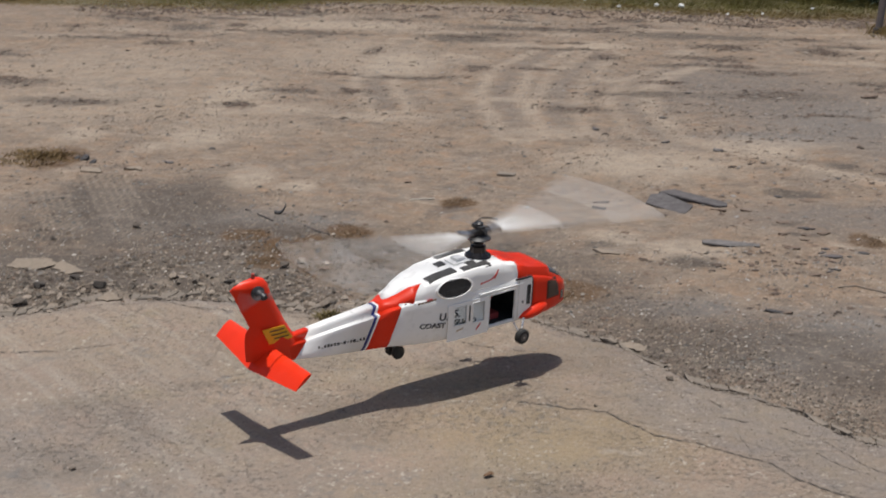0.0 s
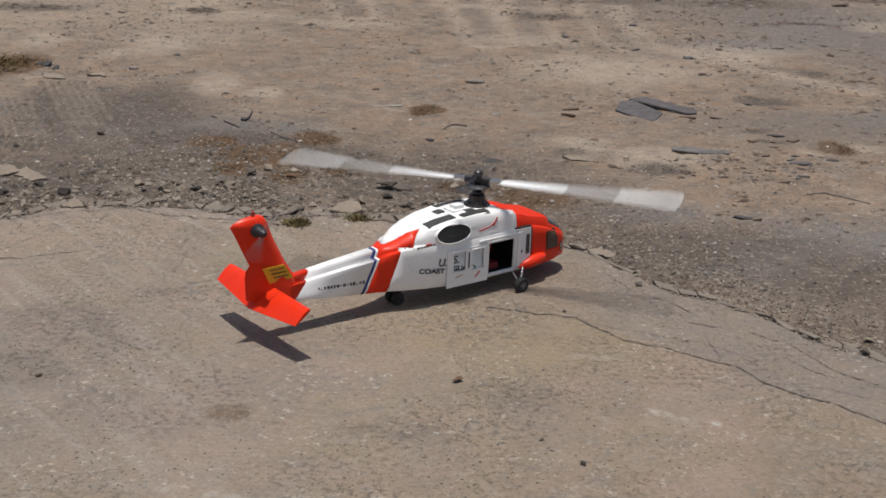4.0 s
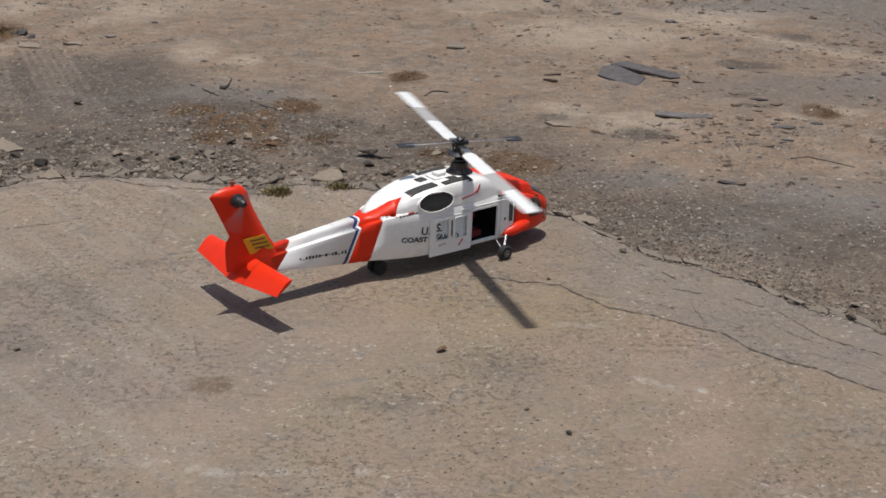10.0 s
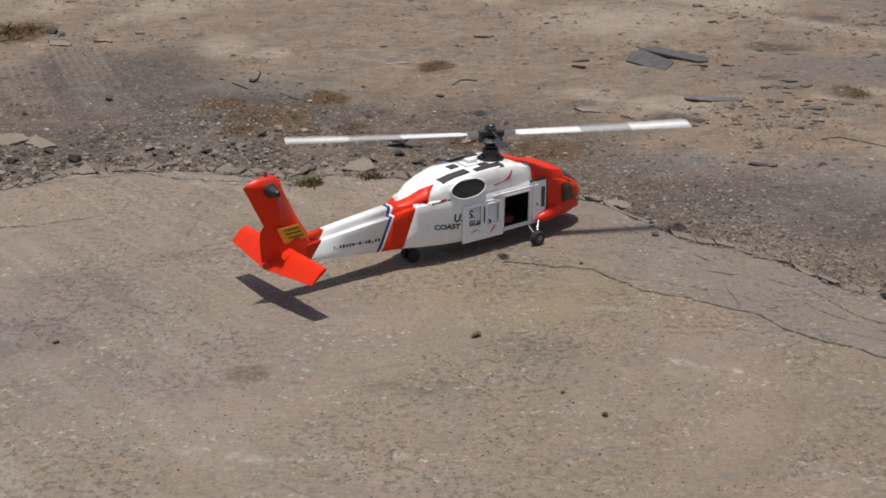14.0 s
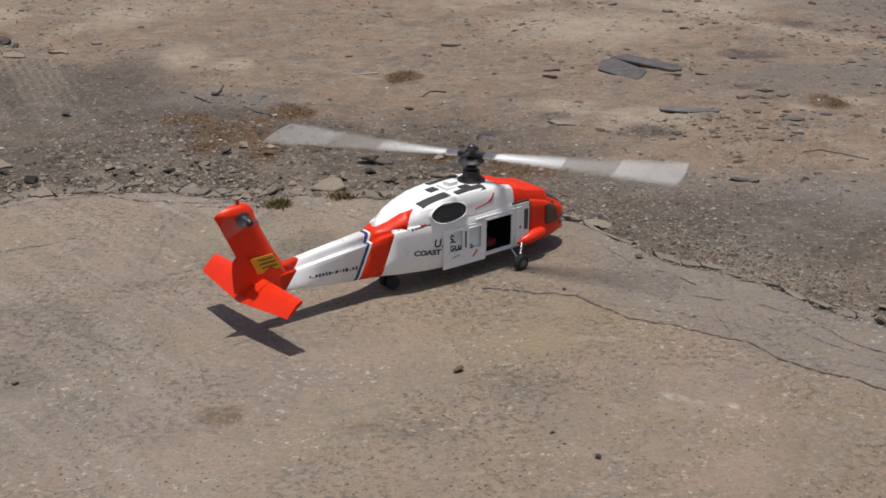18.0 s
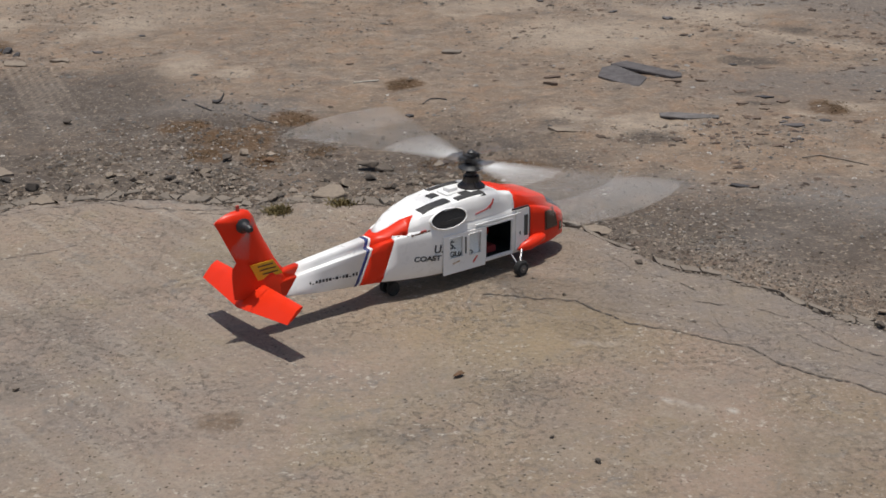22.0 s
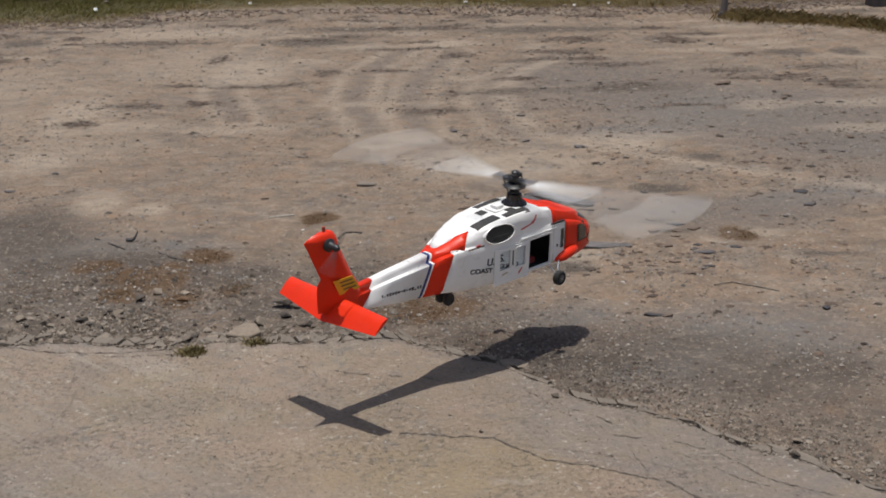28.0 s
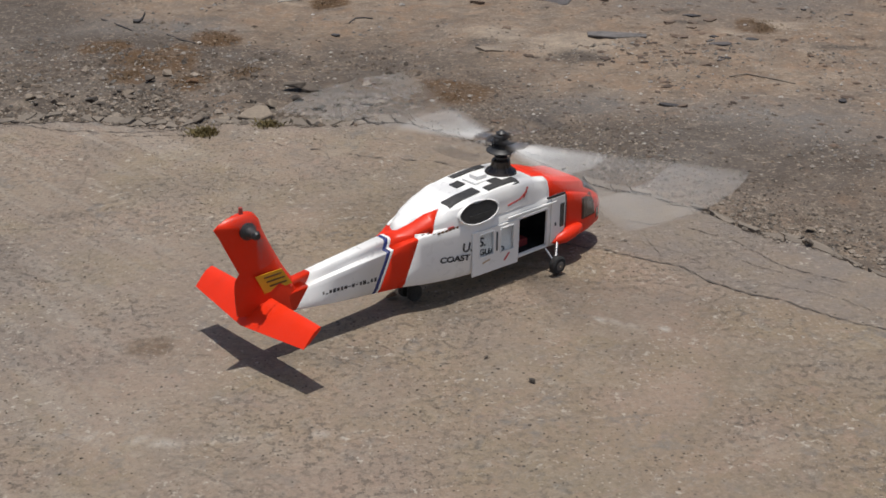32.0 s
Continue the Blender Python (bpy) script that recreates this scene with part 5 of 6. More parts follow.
for x, y, l, w, r in ((1.41, 8.47, 0.06, 0.07, 20), (2.03, 8.86, 0.09, 0.05, -8), (1.20, 6.98, 0.09, 0.05, -20), (1.33, 6.96, 0.08, 0.05, -30), (0.62, 7.12, 0.09, 0.04, 0), (0.60, 6.98, 0.08, 0.035, -12),
                      (1.56, 6.62, 0.08, 0.05, -15), (1.62, 6.52, 0.07, 0.05, 10), (1.58, 6.14, 0.10, 0.05, 5), (1.74, 6.22, 0.07, 0.06, -30), (2.35, 7.2, 0.08, 0.09, 10), (2.3, 6.9, 0.06, 0.06, 0),
                      (0.71, 9.16, 0.05, 0.06, 10), (-0.41, 7.45, 0.04, 0.04, 5), (-1.62, 8.2, 0.045, 0.05, 30), (1.18, 5.29, 0.09, 0.035, -10), (1.22, 5.27, 0.05, 0.03, 25), (1.86, 5.33, 0.04, 0.035, 0),
                      (-0.09, 6.42, 0.04, 0.035, -10), (1.12, 8.75, 0.07, 0.03, 30), (1.2, 9.6, 0.06, 0.05, 0)):
    rr = random.Random(int(x * 100 + y * 1000))
    bm = bmesh.new()
    k = 9
    prism(bm, [(l / 2 * math.cos(a) * rr.uniform(0.6, 1.2), w / 2 * math.sin(a) * rr.uniform(0.4, 1.2)) for a in np.linspace(0, 2 * math.pi, k, endpoint=False)], rr.uniform(0.006, 0.011))
    bmesh.ops.bevel(bm, geom=bm.edges[:], offset=0.001, segments=1, affect="EDGES")
    ob = link_bm("scrap_piece", bm, rr.choice((M_JUNK, M_BOARD, M_BARKCHIP)), 15)
    ob.matrix_world = pose(x, y, gz(x, y) - 0.001, rr.uniform(-5, 5), rr.uniform(-5, 5), r)
    tagged(ob, "small dark scrap lying on the dirt", "scrap", "dark scraps")


def flake(x, y, l, mat, label, category="scrap", group="dark scraps"):
    """A thin irregular piece lying flat, longer than wide."""
    rr = random.Random(int(x * 1000 + y * 7000))
    bm = bmesh.new()
    l *= 0.8
    w = l * rr.uniform(0.4, 0.75)
    prism(bm, [(l / 2 * math.cos(a) * rr.uniform(0.65, 1.15), w / 2 * math.sin(a) * rr.uniform(0.5, 1.2)) for a in np.linspace(0, 2 * math.pi, 14, endpoint=False)], 0.003)
    for v in bm.verts:
        v.co.z += 0.07 * l * rr.random() if v.co.z > 0.001 else 0
    ob = link_bm("bark_flake" if mat is M_BARKCHIP else "scrap_piece", bm, mat, 20)
    ob.matrix_world = pose(x, y, gz(x, y) - 0.001, rr.uniform(-4, 4), rr.uniform(-4, 4), rr.uniform(-25, 25))
    return tagged(ob, label, category, group)


for x, y, l in ((1.72, 7.30, 0.12), (1.48, 6.74, 0.10), (1.44, 6.52, 0.08), (1.54, 6.49, 0.08), (1.53, 6.39, 0.05), (1.43, 6.26, 0.10), (1.41, 6.01, 0.055), (1.46, 5.85, 0.10), (2.52, 6.75, 0.055),
                (2.83, 10.59, 0.20), (2.39, 10.95, 0.085), (1.44, 10.22, 0.07), (3.10, 10.01, 0.115), (2.59, 9.70, 0.11), (2.69, 9.36, 0.09), (1.52, 6.43, 0.06), (1.43, 6.50, 0.05), (1.42, 6.00, 0.05), (1.44, 5.85, 0.08), (1.66, 5.55, 0.045), (0.98, 5.28, 0.03)):
    flake(x, y, l, M_BARKCHIP, "thin brown bark flake lying on the dirt", "bark flake", "brown flakes")
for x, y, l in ((1.99, 7.83, 0.046), (1.57, 7.38, 0.058), (1.58, 6.26, 0.05), (1.55, 5.94, 0.07), (2.12, 6.70, 0.04), (2.06, 6.58, 0.035), (2.09, 7.20, 0.034), (3.16, 10.77, 0.062), (2.68, 8.41, 0.046),
                (2.90, 8.15, 0.063), (1.50, 10.63, 0.082), (3.30, 9.76, 0.09), (3.45, 9.78, 0.075), (1.47, 8.01, 0.032), (1.15, 5.31, 0.05), (0.88, 4.59, 0.025)):
    flake(x, y, l, M_JUNK, "small dark scrap lying on the dirt")
for x, y, l in ((2.30, 6.60, 0.057), (1.55, 6.20, 0.06), (-1.77, 7.74, 0.075), (1.52, 5.89, 0.05)):
    flake(x, y, l, M_BOARD, "small slate-grey scrap lying on the dirt")
for x, y, l in ((-0.88, 5.93, 0.014), (-0.44, 5.31, 0.013), (-0.20, 6.81, 0.018), (1.14, 5.76, 0.018), (-0.72, 5.93, 0.012), (-0.80, 5.60, 0.014), (0.07, 6.52, 0.012), (1.78, 6.48, 0.02)):
    flake(x, y, l, M_LITTER, "tiny white scrap of litter on the dirt", "litter", "white litter bits")
for pts, thick in (([(-1.98, 5.70), (-1.84, 5.71), (-1.78, 5.64), (-1.86, 5.56), (-1.98, 5.58)], 0.007), ([(-1.77, 5.67), (-1.70, 5.62), (-1.64, 5.53), (-1.72, 5.51), (-1.79, 5.57)], 0.008), ([(-1.49, 5.17), (-1.47, 5.28), (-1.42, 5.25), (-1.38, 5.17)], 0.010),
                   ([(0.51, 4.865), (0.57, 4.905), (0.63, 4.83), (0.59, 4.80)], 0.007), ([(-2.22, 7.52), (-2.10, 7.50), (-2.06, 7.42), (-2.19, 7.43)], 0.012), ([(-1.98, 7.50), (-1.90, 7.55), (-1.86, 7.47)], 0.014),
                   ([(0.50, 6.13), (0.58, 6.11), (0.63, 6.05), (0.54, 6.06)], 0.010)):
    rough = []
    rr = random.Random(int(pts[0][0] * 1000))
    for (ax, ay), (bx, by) in zip(pts, pts[1:] + pts[:1]):
        k = max(2, int(math.hypot(bx - ax, by - ay) / 0.022))
        rough += [(ax + (bx - ax) * i / k + rr.gauss(0, 0.005), ay + (by - ay) * i / k + rr.gauss(0, 0.008)) for i in range(k)]
    outline_slab("concrete_plate", rough, thick, M_PALEROCK, "pale weathered concrete plate half sunk in the dirt", "concrete plate", "pale plates", 2)


def stick(pts, r, mat, label):
    bm = bmesh.new()
    for (ax, ay), (bx, by) in zip(pts, pts[1:]):
        tube(bm, (ax, ay, gz(ax, ay) + r), (bx, by, gz(bx, by) + r), r, r * 0.85, 7)
    ob = link_bm("stick", bm, mat, 40)
    tagged(ob, label, "stick", "dry sticks")


stick([(-0.37, 7.01), (-0.31, 7.055), (-0.25, 7.09)], 0.004, M_PALEWOOD, "bleached dry stick on the dirt")
stick([(-0.03, 6.60), (0.0, 6.68), (0.04, 6.70), (0.08, 6.69)], 0.0035, M_JUNK, "dark curved twig on the dirt")
stick([(-1.17, 6.74), (-1.08, 6.62), (-1.0, 6.5)], 0.0035, M_JUNK, "dark dry stick on the dirt")
stick([(-0.84, 6.45), (-0.77, 6.36), (-0.70, 6.28)], 0.0035, M_JUNK, "dark dry stick on the dirt")
stick([(1.5, 5.66), (1.58, 5.70), (1.68, 5.62), (1.74, 5.56)], 0.003, M_WOOD, "thin curved root on the dirt")
bm = bmesh.new()
loft(bm, [[Vector((-0.035 + 0.018 * i, 0.018 * math.cos(a), 0.012 + 0.0016 * (i - 1.5) ** 2 * (1 + i) + 0.011 * math.sin(a))) for a in np.linspace(0, 2 * math.pi, 9, endpoint=False)] for i in range(5)])
chip = tagged(link_bm("bark_chip", bm, M_JUNK, 40), "dark upturned bark chip on the dirt", "bark chip")
chip.matrix_world = pose(-0.985, 6.65, gz(-0.985, 6.65), 0, 0, 8) @ Matrix.Scale(0.8, 4)
for x, y, s in ((-2.28, 7.82, 0.62), (-2.21, 7.74, 0.5), (-2.33, 7.86, 0.4)):
    bm = bmesh.new()
    bmesh.ops.create_icosphere(bm, subdivisions=2, radius=0.055 * s, matrix=Matrix.Diagonal((1.3, 0.7, 0.5, 1)))
    for v in bm.verts:
        v.co *= 1 + 0.9 * noise.noise(v.co * 38)
    ob = tagged(link_bm("burnt_log_piece", bm, M_JUNK, 30), "charred lump beside rusty weeds", "charred lump", "charred lumps")
    ob.matrix_world = pose(x, y, gz(x, y) + 0.012 * s, 0, 0, 40 * x)

# ---------------------------------------------------------------- rocks, rubble and gravel
def stone_mesh(name, seed, flat, mat):
    """Angular broken stone: the hull of a few random points."""
    rr = random.Random(seed)
    bm = bmesh.new()
    for _ in range(13):
        d = Vector((rr.gauss(0, 1), rr.gauss(0, 1), rr.gauss(0, 0.8))).normalized() * rr.uniform(0.8, 1.1)
        bm.verts.new((d.x, d.y * rr.uniform(0.75, 1), max(-0.8, min(0.75, d.z)) * flat))
    bmesh.ops.convex_hull(bm, input=bm.verts)
    loose = [v for v in bm.verts if not v.link_faces]
    bmesh.ops.delete(bm, geom=loose, context="VERTS")
    bmesh.ops.bevel(bm, geom=bm.edges[:], offset=0.05, segments=1, affect="EDGES")
    me = bpy.data.meshes.new(name)
    bm.to_mesh(me)
    bm.free()
    me.materials.append(mat)
    return finish(me, 12)


ROCKS = [stone_mesh("rock", i, 0.62, M_ROCK) for i in range(9)]
CHUNKS = [stone_mesh("concrete_chunk", 20 + i, 0.42, M_CHUNK) for i in range(9)]


def put_rock(x, y, r, kind, turn, label, sink=0.3, fixed=False):
    me = (ROCKS if kind == "rock" else CHUNKS)[int(abs(x * 917 + y * 313)) % 9]
    ob = new("rock" if kind == "rock" else "concrete_chunk", me)
    zz = max(gz(x, y), -0.02)
    ob.matrix_world = pose(x, y, zz + r * (0.62 if kind == "rock" else 0.42) * (1 - 2 * sink) , 0, 0, turn) @ Matrix.Diagonal((r, r * 0.8, r, 1))
    if "pale" in label or "brown" in label:
        if fixed:
            ob.data = me.copy()
            ob.data.materials[0] = M_PALEROCK if "pale" in label else M_BROWNROCK
    tagged(ob, label, "rock" if kind == "rock" else "rubble", "rubble along the slab edge")


for x, y, r, k, label in ((-0.77, 5.83, 0.036, "chunk", "pale grey angular rock on the dirt"), (-0.83, 5.71, 0.034, "rock", "dark grey rock on the dirt"), (-0.66, 5.72, 0.032, "chunk", "brownish rock on the dirt"),
                          (-0.33, 5.37, 0.042, "rock", "dark rock leaning on a pale chunk"), (-0.25, 5.59, 0.055, "rock", "dark flat rock on the dirt"),
                          (-0.16, 5.15, 0.032, "rock", "dark rock at the slab edge"), (-0.19, 5.57, 0.045, "rock", "dark flat rock on the dirt"), (-0.33, 5.22, 0.02, "rock", "dark rock at the slab edge"), (0.06, 3.65, 0.021, "chunk", "loose brown stone on the concrete"),
                          (0.38, 3.16, 0.012, "rock", "loose dark pebble on the concrete"), (0.67, 4.49, 0.017, "rock", "loose dark pebble on the concrete"), (-1.13, 3.6, 0.012, "rock", "loose dark pebble on the concrete"),
                          (-1.62, 6.35, 0.03, "rock", "dark stone on the dirt"), (-1.94, 6.1, 0.026, "rock", "dark stone on the dirt"), (0.28, 3.29, 0.009, "rock", "loose dark pebble on the concrete"), (0.4, 4.22, 0.011, "rock", "loose dark pebble on the concrete"),
                          (1.30, 3.94, 0.024, "rock", "dark stone at the slab edge"), (1.42, 3.74, 0.03, "chunk", "pale stone at the slab edge"), (1.34, 4.06, 0.022, "chunk", "pale stone at the slab edge")):
    put_rock(x, y, r, k, (x * 777) % 360, label, 0.2 if y > 5 else 0.12, True)

rnd = random.Random(11)
for i in range(290):
    x = rnd.uniform(-1.8, 0.15) if i < 260 else rnd.uniform(0.1, 1.7)
    d = abs(rnd.gauss(0, 0.26)) if i < 260 else abs(rnd.gauss(0, 0.12))
    y = float(edge_y(x)) + 0.01 + d
    r = min(0.038, rnd.lognormvariate(-4.35, 0.5)) * (1.0 if x < 0.1 else 0.5)
    put_rock(x, y, r, "chunk" if rnd.random() < 0.6 else "rock", rnd.uniform(0, 360), "pale broken concrete chunk at the slab edge" if r > 0.02 else "small broken stone at the slab edge", 0.26)

# cracked plates along the slab edge, rows of cells that share their corners
rnd = random.Random(23)
CELL = 0.056
for row in range(3):
    n = int(3.9 / CELL)

    def corner(i, j):
        q = random.Random(i * 31 + j * 7919)
        x = -2.0 + (i + q.uniform(-0.46, 0.46)) * CELL
        wide = 0.058 if x < 0.2 else 0.034
        return x, float(edge_y(x)) + 0.006 + (0 if j == 0 else (j + q.uniform(-0.62, 0.55)) * wide)

    for i in range(n):
        if rnd.random() > (0.85, 0.55, 0.32)[row]:
            continue
        c4 = [corner(i, row), corner(i + 1, row), corner(i + 1, row + 1), corner(i, row + 1)]
        cx, cy = sum(p[0] for p in c4) / 4, sum(p[1] for p in c4) / 4
        shrink = rnd.uniform(0.74, 0.95)
        bm = bmesh.new()
        ring = []
        for (ax, ay), (bx, by) in zip(c4, c4[1:] + c4[:1]):
            ring += [((ax - cx) * shrink, (ay - cy) * shrink), (((ax + bx) / 2 - cx) * shrink + rnd.uniform(-0.004, 0.004), ((ay + by) / 2 - cy) * shrink + rnd.uniform(-0.003, 0.003))]
        prism(bm, ring, 0.03)
        bmesh.ops.bevel(bm, geom=[e for e in bm.edges if abs(e.verts[0].co.z - e.verts[1].co.z) < 1e-4], offset=0.002, segments=1, affect="EDGES")
        piece = part("slab_piece", bm, M_PLATE, slab, "", 20)
        top = (-0.002, -0.007, -0.010)[row] + rnd.uniform(-0.003, 0.003)
        piece.matrix_basis = pose(cx, cy, top - 0.03, rnd.uniform(-2, 2), rnd.uniform(-2, 2))


def scatter(name, count, place, size, mat, label, seed, squash=0.6):
    """Many small stones in one mesh, each an eight-sided lump."""
    rs = np.random.RandomState(seed)
    x, y = place(rs, count)
    keep = np.isfinite(x)
    x, y = x[keep], y[keep]
    n = len(x)
    s = size(rs, n, x, y)
    e = edge_y(np.clip(x, -9, 9))
    z = np.where(y < e, 0.0, ground_z(x, y))
    base = np.array([(1, 0, 0), (0.2, 1, 0), (-1, 0.1, 0), (0, -1, 0), (0.1, 0.1, 1), (0, 0, -0.6)], float)
    v = base[None] * (1 + 0.45 * (rs.rand(n, 6, 3) - 0.5))
    a = rs.rand(n) * 6.283
    c, sn = np.cos(a)[:, None], np.sin(a)[:, None]
    st = 0.6 + 0.7 * rs.rand(n)
    vx, vy = v[..., 0] * c - v[..., 1] * sn * st[:, None], v[..., 0] * sn + v[..., 1] * c * st[:, None]
    out = np.stack([vx * s[:, None] + x[:, None], vy * s[:, None] + y[:, None], v[..., 2] * s[:, None] * squash + z[:, None] + 0.1 * s[:, None]], -1).reshape(-1, 3)
    f = np.array([(0, 1, 4), (1, 2, 4), (2, 3, 4), (3, 0, 4), (1, 0, 5), (2, 1, 5), (3, 2, 5), (0, 3, 5)])
    faces = (f[None] + 6 * np.arange(n)[:, None, None]).reshape(-1, 3)
    me = bpy.data.meshes.new(name)
    me.from_pydata(out, [], faces)
    me.materials.append(mat)
    return tagged(new(name, me), label, kind="stuff")


BARE = ((-1.77, 5.61, 0.15, 0.14), (-1.43, 5.26, 0.13, 0.07), (-1.08, 5.66, 0.2, 0.17), (-1.25, 5.45, 0.12, 0.08))


def by_edge(width):
    def place(rs, n):
        x = rs.uniform(-2.6, 2.4, n)
        y = edge_y(x) + np.abs(rs.normal(0, width, n)) - 0.015
        keep = fbm(x * 3.3, y * 3.3, 78) + 0.3 * (rs.rand(n) - 0.5) > 0.44
        for cx, cy, rx, ry in BARE:
            keep &= (np.hypot((x - cx) / rx, (y - cy) / ry) > 0.8 + 0.5 * fbm(x * 9, y * 9, 79)) | (rs.rand(n) < 0.12)
        return np.where(keep, x, np.nan), y
    return place


def over(x0, x1, y0, y1, power=1.0, clump=0.5):
    def place(rs, n):
        x, y = rs.uniform(x0, x1, n), y0 + (y1 - y0) * rs.rand(n) ** power
        keep = fbm(x * 2.3, y * 2.3, 77) + 0.35 * (rs.rand(n) - 0.5) > clump
        return np.where(keep, x, np.nan), y
    return place


scatter("rubble", 17000, by_edge(0.26), lambda rs, n, x, y: np.clip(np.exp(rs.normal(-5.0, 0.5, n)), 0.002, 0.02) * np.where(x > 0.25, 0.6, 1.0), M_GRAVEL, "loose rubble of broken concrete and stones", 1)
scatter("rubble", 14000, by_edge(0.5), lambda rs, n, x, y: np.clip(np.exp(rs.normal(-5.1, 0.5, n)), 0.002, 0.018) * np.where(x > 0.25, 0.55, 1.0), M_GRIT, "loose dark stones behind the slab edge", 8)
scatter("gravel", 15000, over(-2.6, 3.4, 3.6, 9.5, 1.2, 0.5), lambda rs, n, x, y: np.where(y < edge_y(x), 0.0022, np.clip(np.exp(rs.normal(-5.75, 0.45, n)), 0.002, 0.012)), M_GRAVEL, "scattered pale gravel on the dirt", 2)
scatter("grit", 12000, over(-2.6, 3.4, 3.6, 10, 1.2, 0.5), lambda rs, n, x, y: np.where(y < edge_y(x), 0.002, np.clip(np.exp(rs.normal(-5.6, 0.5, n)), 0.002, 0.012)), M_GRIT, "scattered dark grit on the dirt", 3, 0.5)
scatter("grit", 9000, over(-1.4, 1.7, 2.3, 5.2, 1.0, 0.47), lambda rs, n, x, y: np.clip(np.exp(rs.normal(-6.1, 0.4, n)), 0.0012, 0.006), M_GRIT, "dark grit and pits on the concrete", 4, 0.4)
scatter("gravel", 6000, over(-1.4, 1.7, 2.3, 5.2, 1.0, 0.5), lambda rs, n, x, y: np.clip(np.exp(rs.normal(-6.0, 0.4, n)), 0.0012, 0.006), M_GRAVEL, "small pale chips on the concrete", 5, 0.4)
scatter("clods", 5200, over(-2.6, 3.6, 4.2, 10.5, 1.1, 0.47), lambda rs, n, x, y: np.where(y < edge_y(x), 0.001, np.clip(np.exp(rs.normal(-4.95, 0.5, n)), 0.004, 0.022)), M_FLAKE, "thin brown flakes and clods on the dirt", 9, 0.22)
scatter("gravel", 9000, over(-4.5, 6.5, 8.5, 16, 1.0, 0.45), lambda rs, n, x, y: np.clip(np.exp(rs.normal(-5.2, 0.5, n)), 0.003, 0.02), M_GRAVEL, "scattered pale gravel on the far dirt", 6, 0.45)
scatter("grit", 13000, over(-4.5, 6.5, 8.5, 16.5, 1.0, 0.48), lambda rs, n, x, y: np.clip(np.exp(rs.normal(-4.9, 0.5, n)), 0.004, 0.03), M_GRIT, "dark clods on the far dirt", 7, 0.25)

scatter("gravel", 6000, over(0.1, 2.6, 3.6, 6.2, 1.0, 0.44), lambda rs, n, x, y: np.where(y < edge_y(x), 0.0015, np.clip(np.exp(rs.normal(-5.6, 0.45, n)), 0.002, 0.012)), M_BLUEGRIT, "blue-grey and pale gravel beyond the slab edge", 15)
scatter("gravel", 4000, over(-2.4, 0.2, 5.2, 7.2, 1.0, 0.5), lambda rs, n, x, y: np.where(y < edge_y(x), 0.001, np.clip(np.exp(rs.normal(-5.4, 0.5, n)), 0.002, 0.014)), M_BLUEGRIT, "blue-grey gravel on the trodden dirt", 16)
scatter("pebbles", 1700, over(0.15, 2.6, 3.6, 6.4, 1.0, 0.4), lambda rs, n, x, y: np.where(y < edge_y(x), 0.0015, np.clip(np.exp(rs.normal(-5.5, 0.45, n)), 0.002, 0.012)), M_PEBBLE, "scattered pale pebbles beyond the slab edge", 19)
scatter("pebbles", 1100, over(-2.2, 0.2, 5.15, 6.3, 1.0, 0.4), lambda rs, n, x, y: np.where(y < edge_y(x), 0.0015, np.clip(np.exp(rs.normal(-5.5, 0.5, n)), 0.002, 0.012)), M_PEBBLE, "pale pebbles and chips among the rubble", 20)
scatter("clods", 3500, over(0.6, 4.5, 5.2, 11, 1.0, 0.5), lambda rs, n, x, y: np.clip(np.exp(rs.normal(-4.6, 0.5, n)), 0.005, 0.03), M_FLAKE, "thin brown flakes on the reddish dirt", 17, 0.16)
scatter("gravel", 5000, over(-3, 4.5, 6, 12, 1.0, 0.46), lambda rs, n, x, y: np.clip(np.exp(rs.normal(-5.0, 0.5, n)), 0.003, 0.02), M_BLUEGRIT, "scattered blue-grey gravel on the dirt", 18, 0.4)



def on_patches(rs, n):
    rows = np.array(FAR_DARK)[rs.randint(0, len(FAR_DARK), n)]
    return rows[:, 0] + rs.normal(0, 0.6, n) * rows[:, 2], rows[:, 1] + rs.normal(0, 0.6, n) * rows[:, 3]


scatter("clods", 7000, on_patches, lambda rs, n, x, y: np.clip(np.exp(rs.normal(-4.5, 0.5, n)), 0.005, 0.03), M_FLAKE, "flat brown clods in dark patches of the far dirt", 12, 0.2)
scatter("gravel", 2600, over(-4.5, 6.0, 12.5, 16.5, 0.7, 0.42), lambda rs, n, x, y: np.clip(np.exp(rs.normal(-4.3, 0.5, n)), 0.006, 0.04), M_GRAVEL, "flat pale stones near the grass", 13, 0.3)
scatter("clods", 7000, lambda rs, n: (rs.uniform(-4.5, 6.2, n), np.zeros(n) + 15.2 + 1.4 * rs.rand(n)), lambda rs, n, x, y: np.clip(np.exp(rs.normal(-4.4, 0.5, n)), 0.006, 0.04) * (np.abs(y - np.interp(x, VEG_X, VEG_Y) + 0.3) < 0.6) + 0.001, M_FLAKE, "brown clods in front of the grass", 14, 0.4)

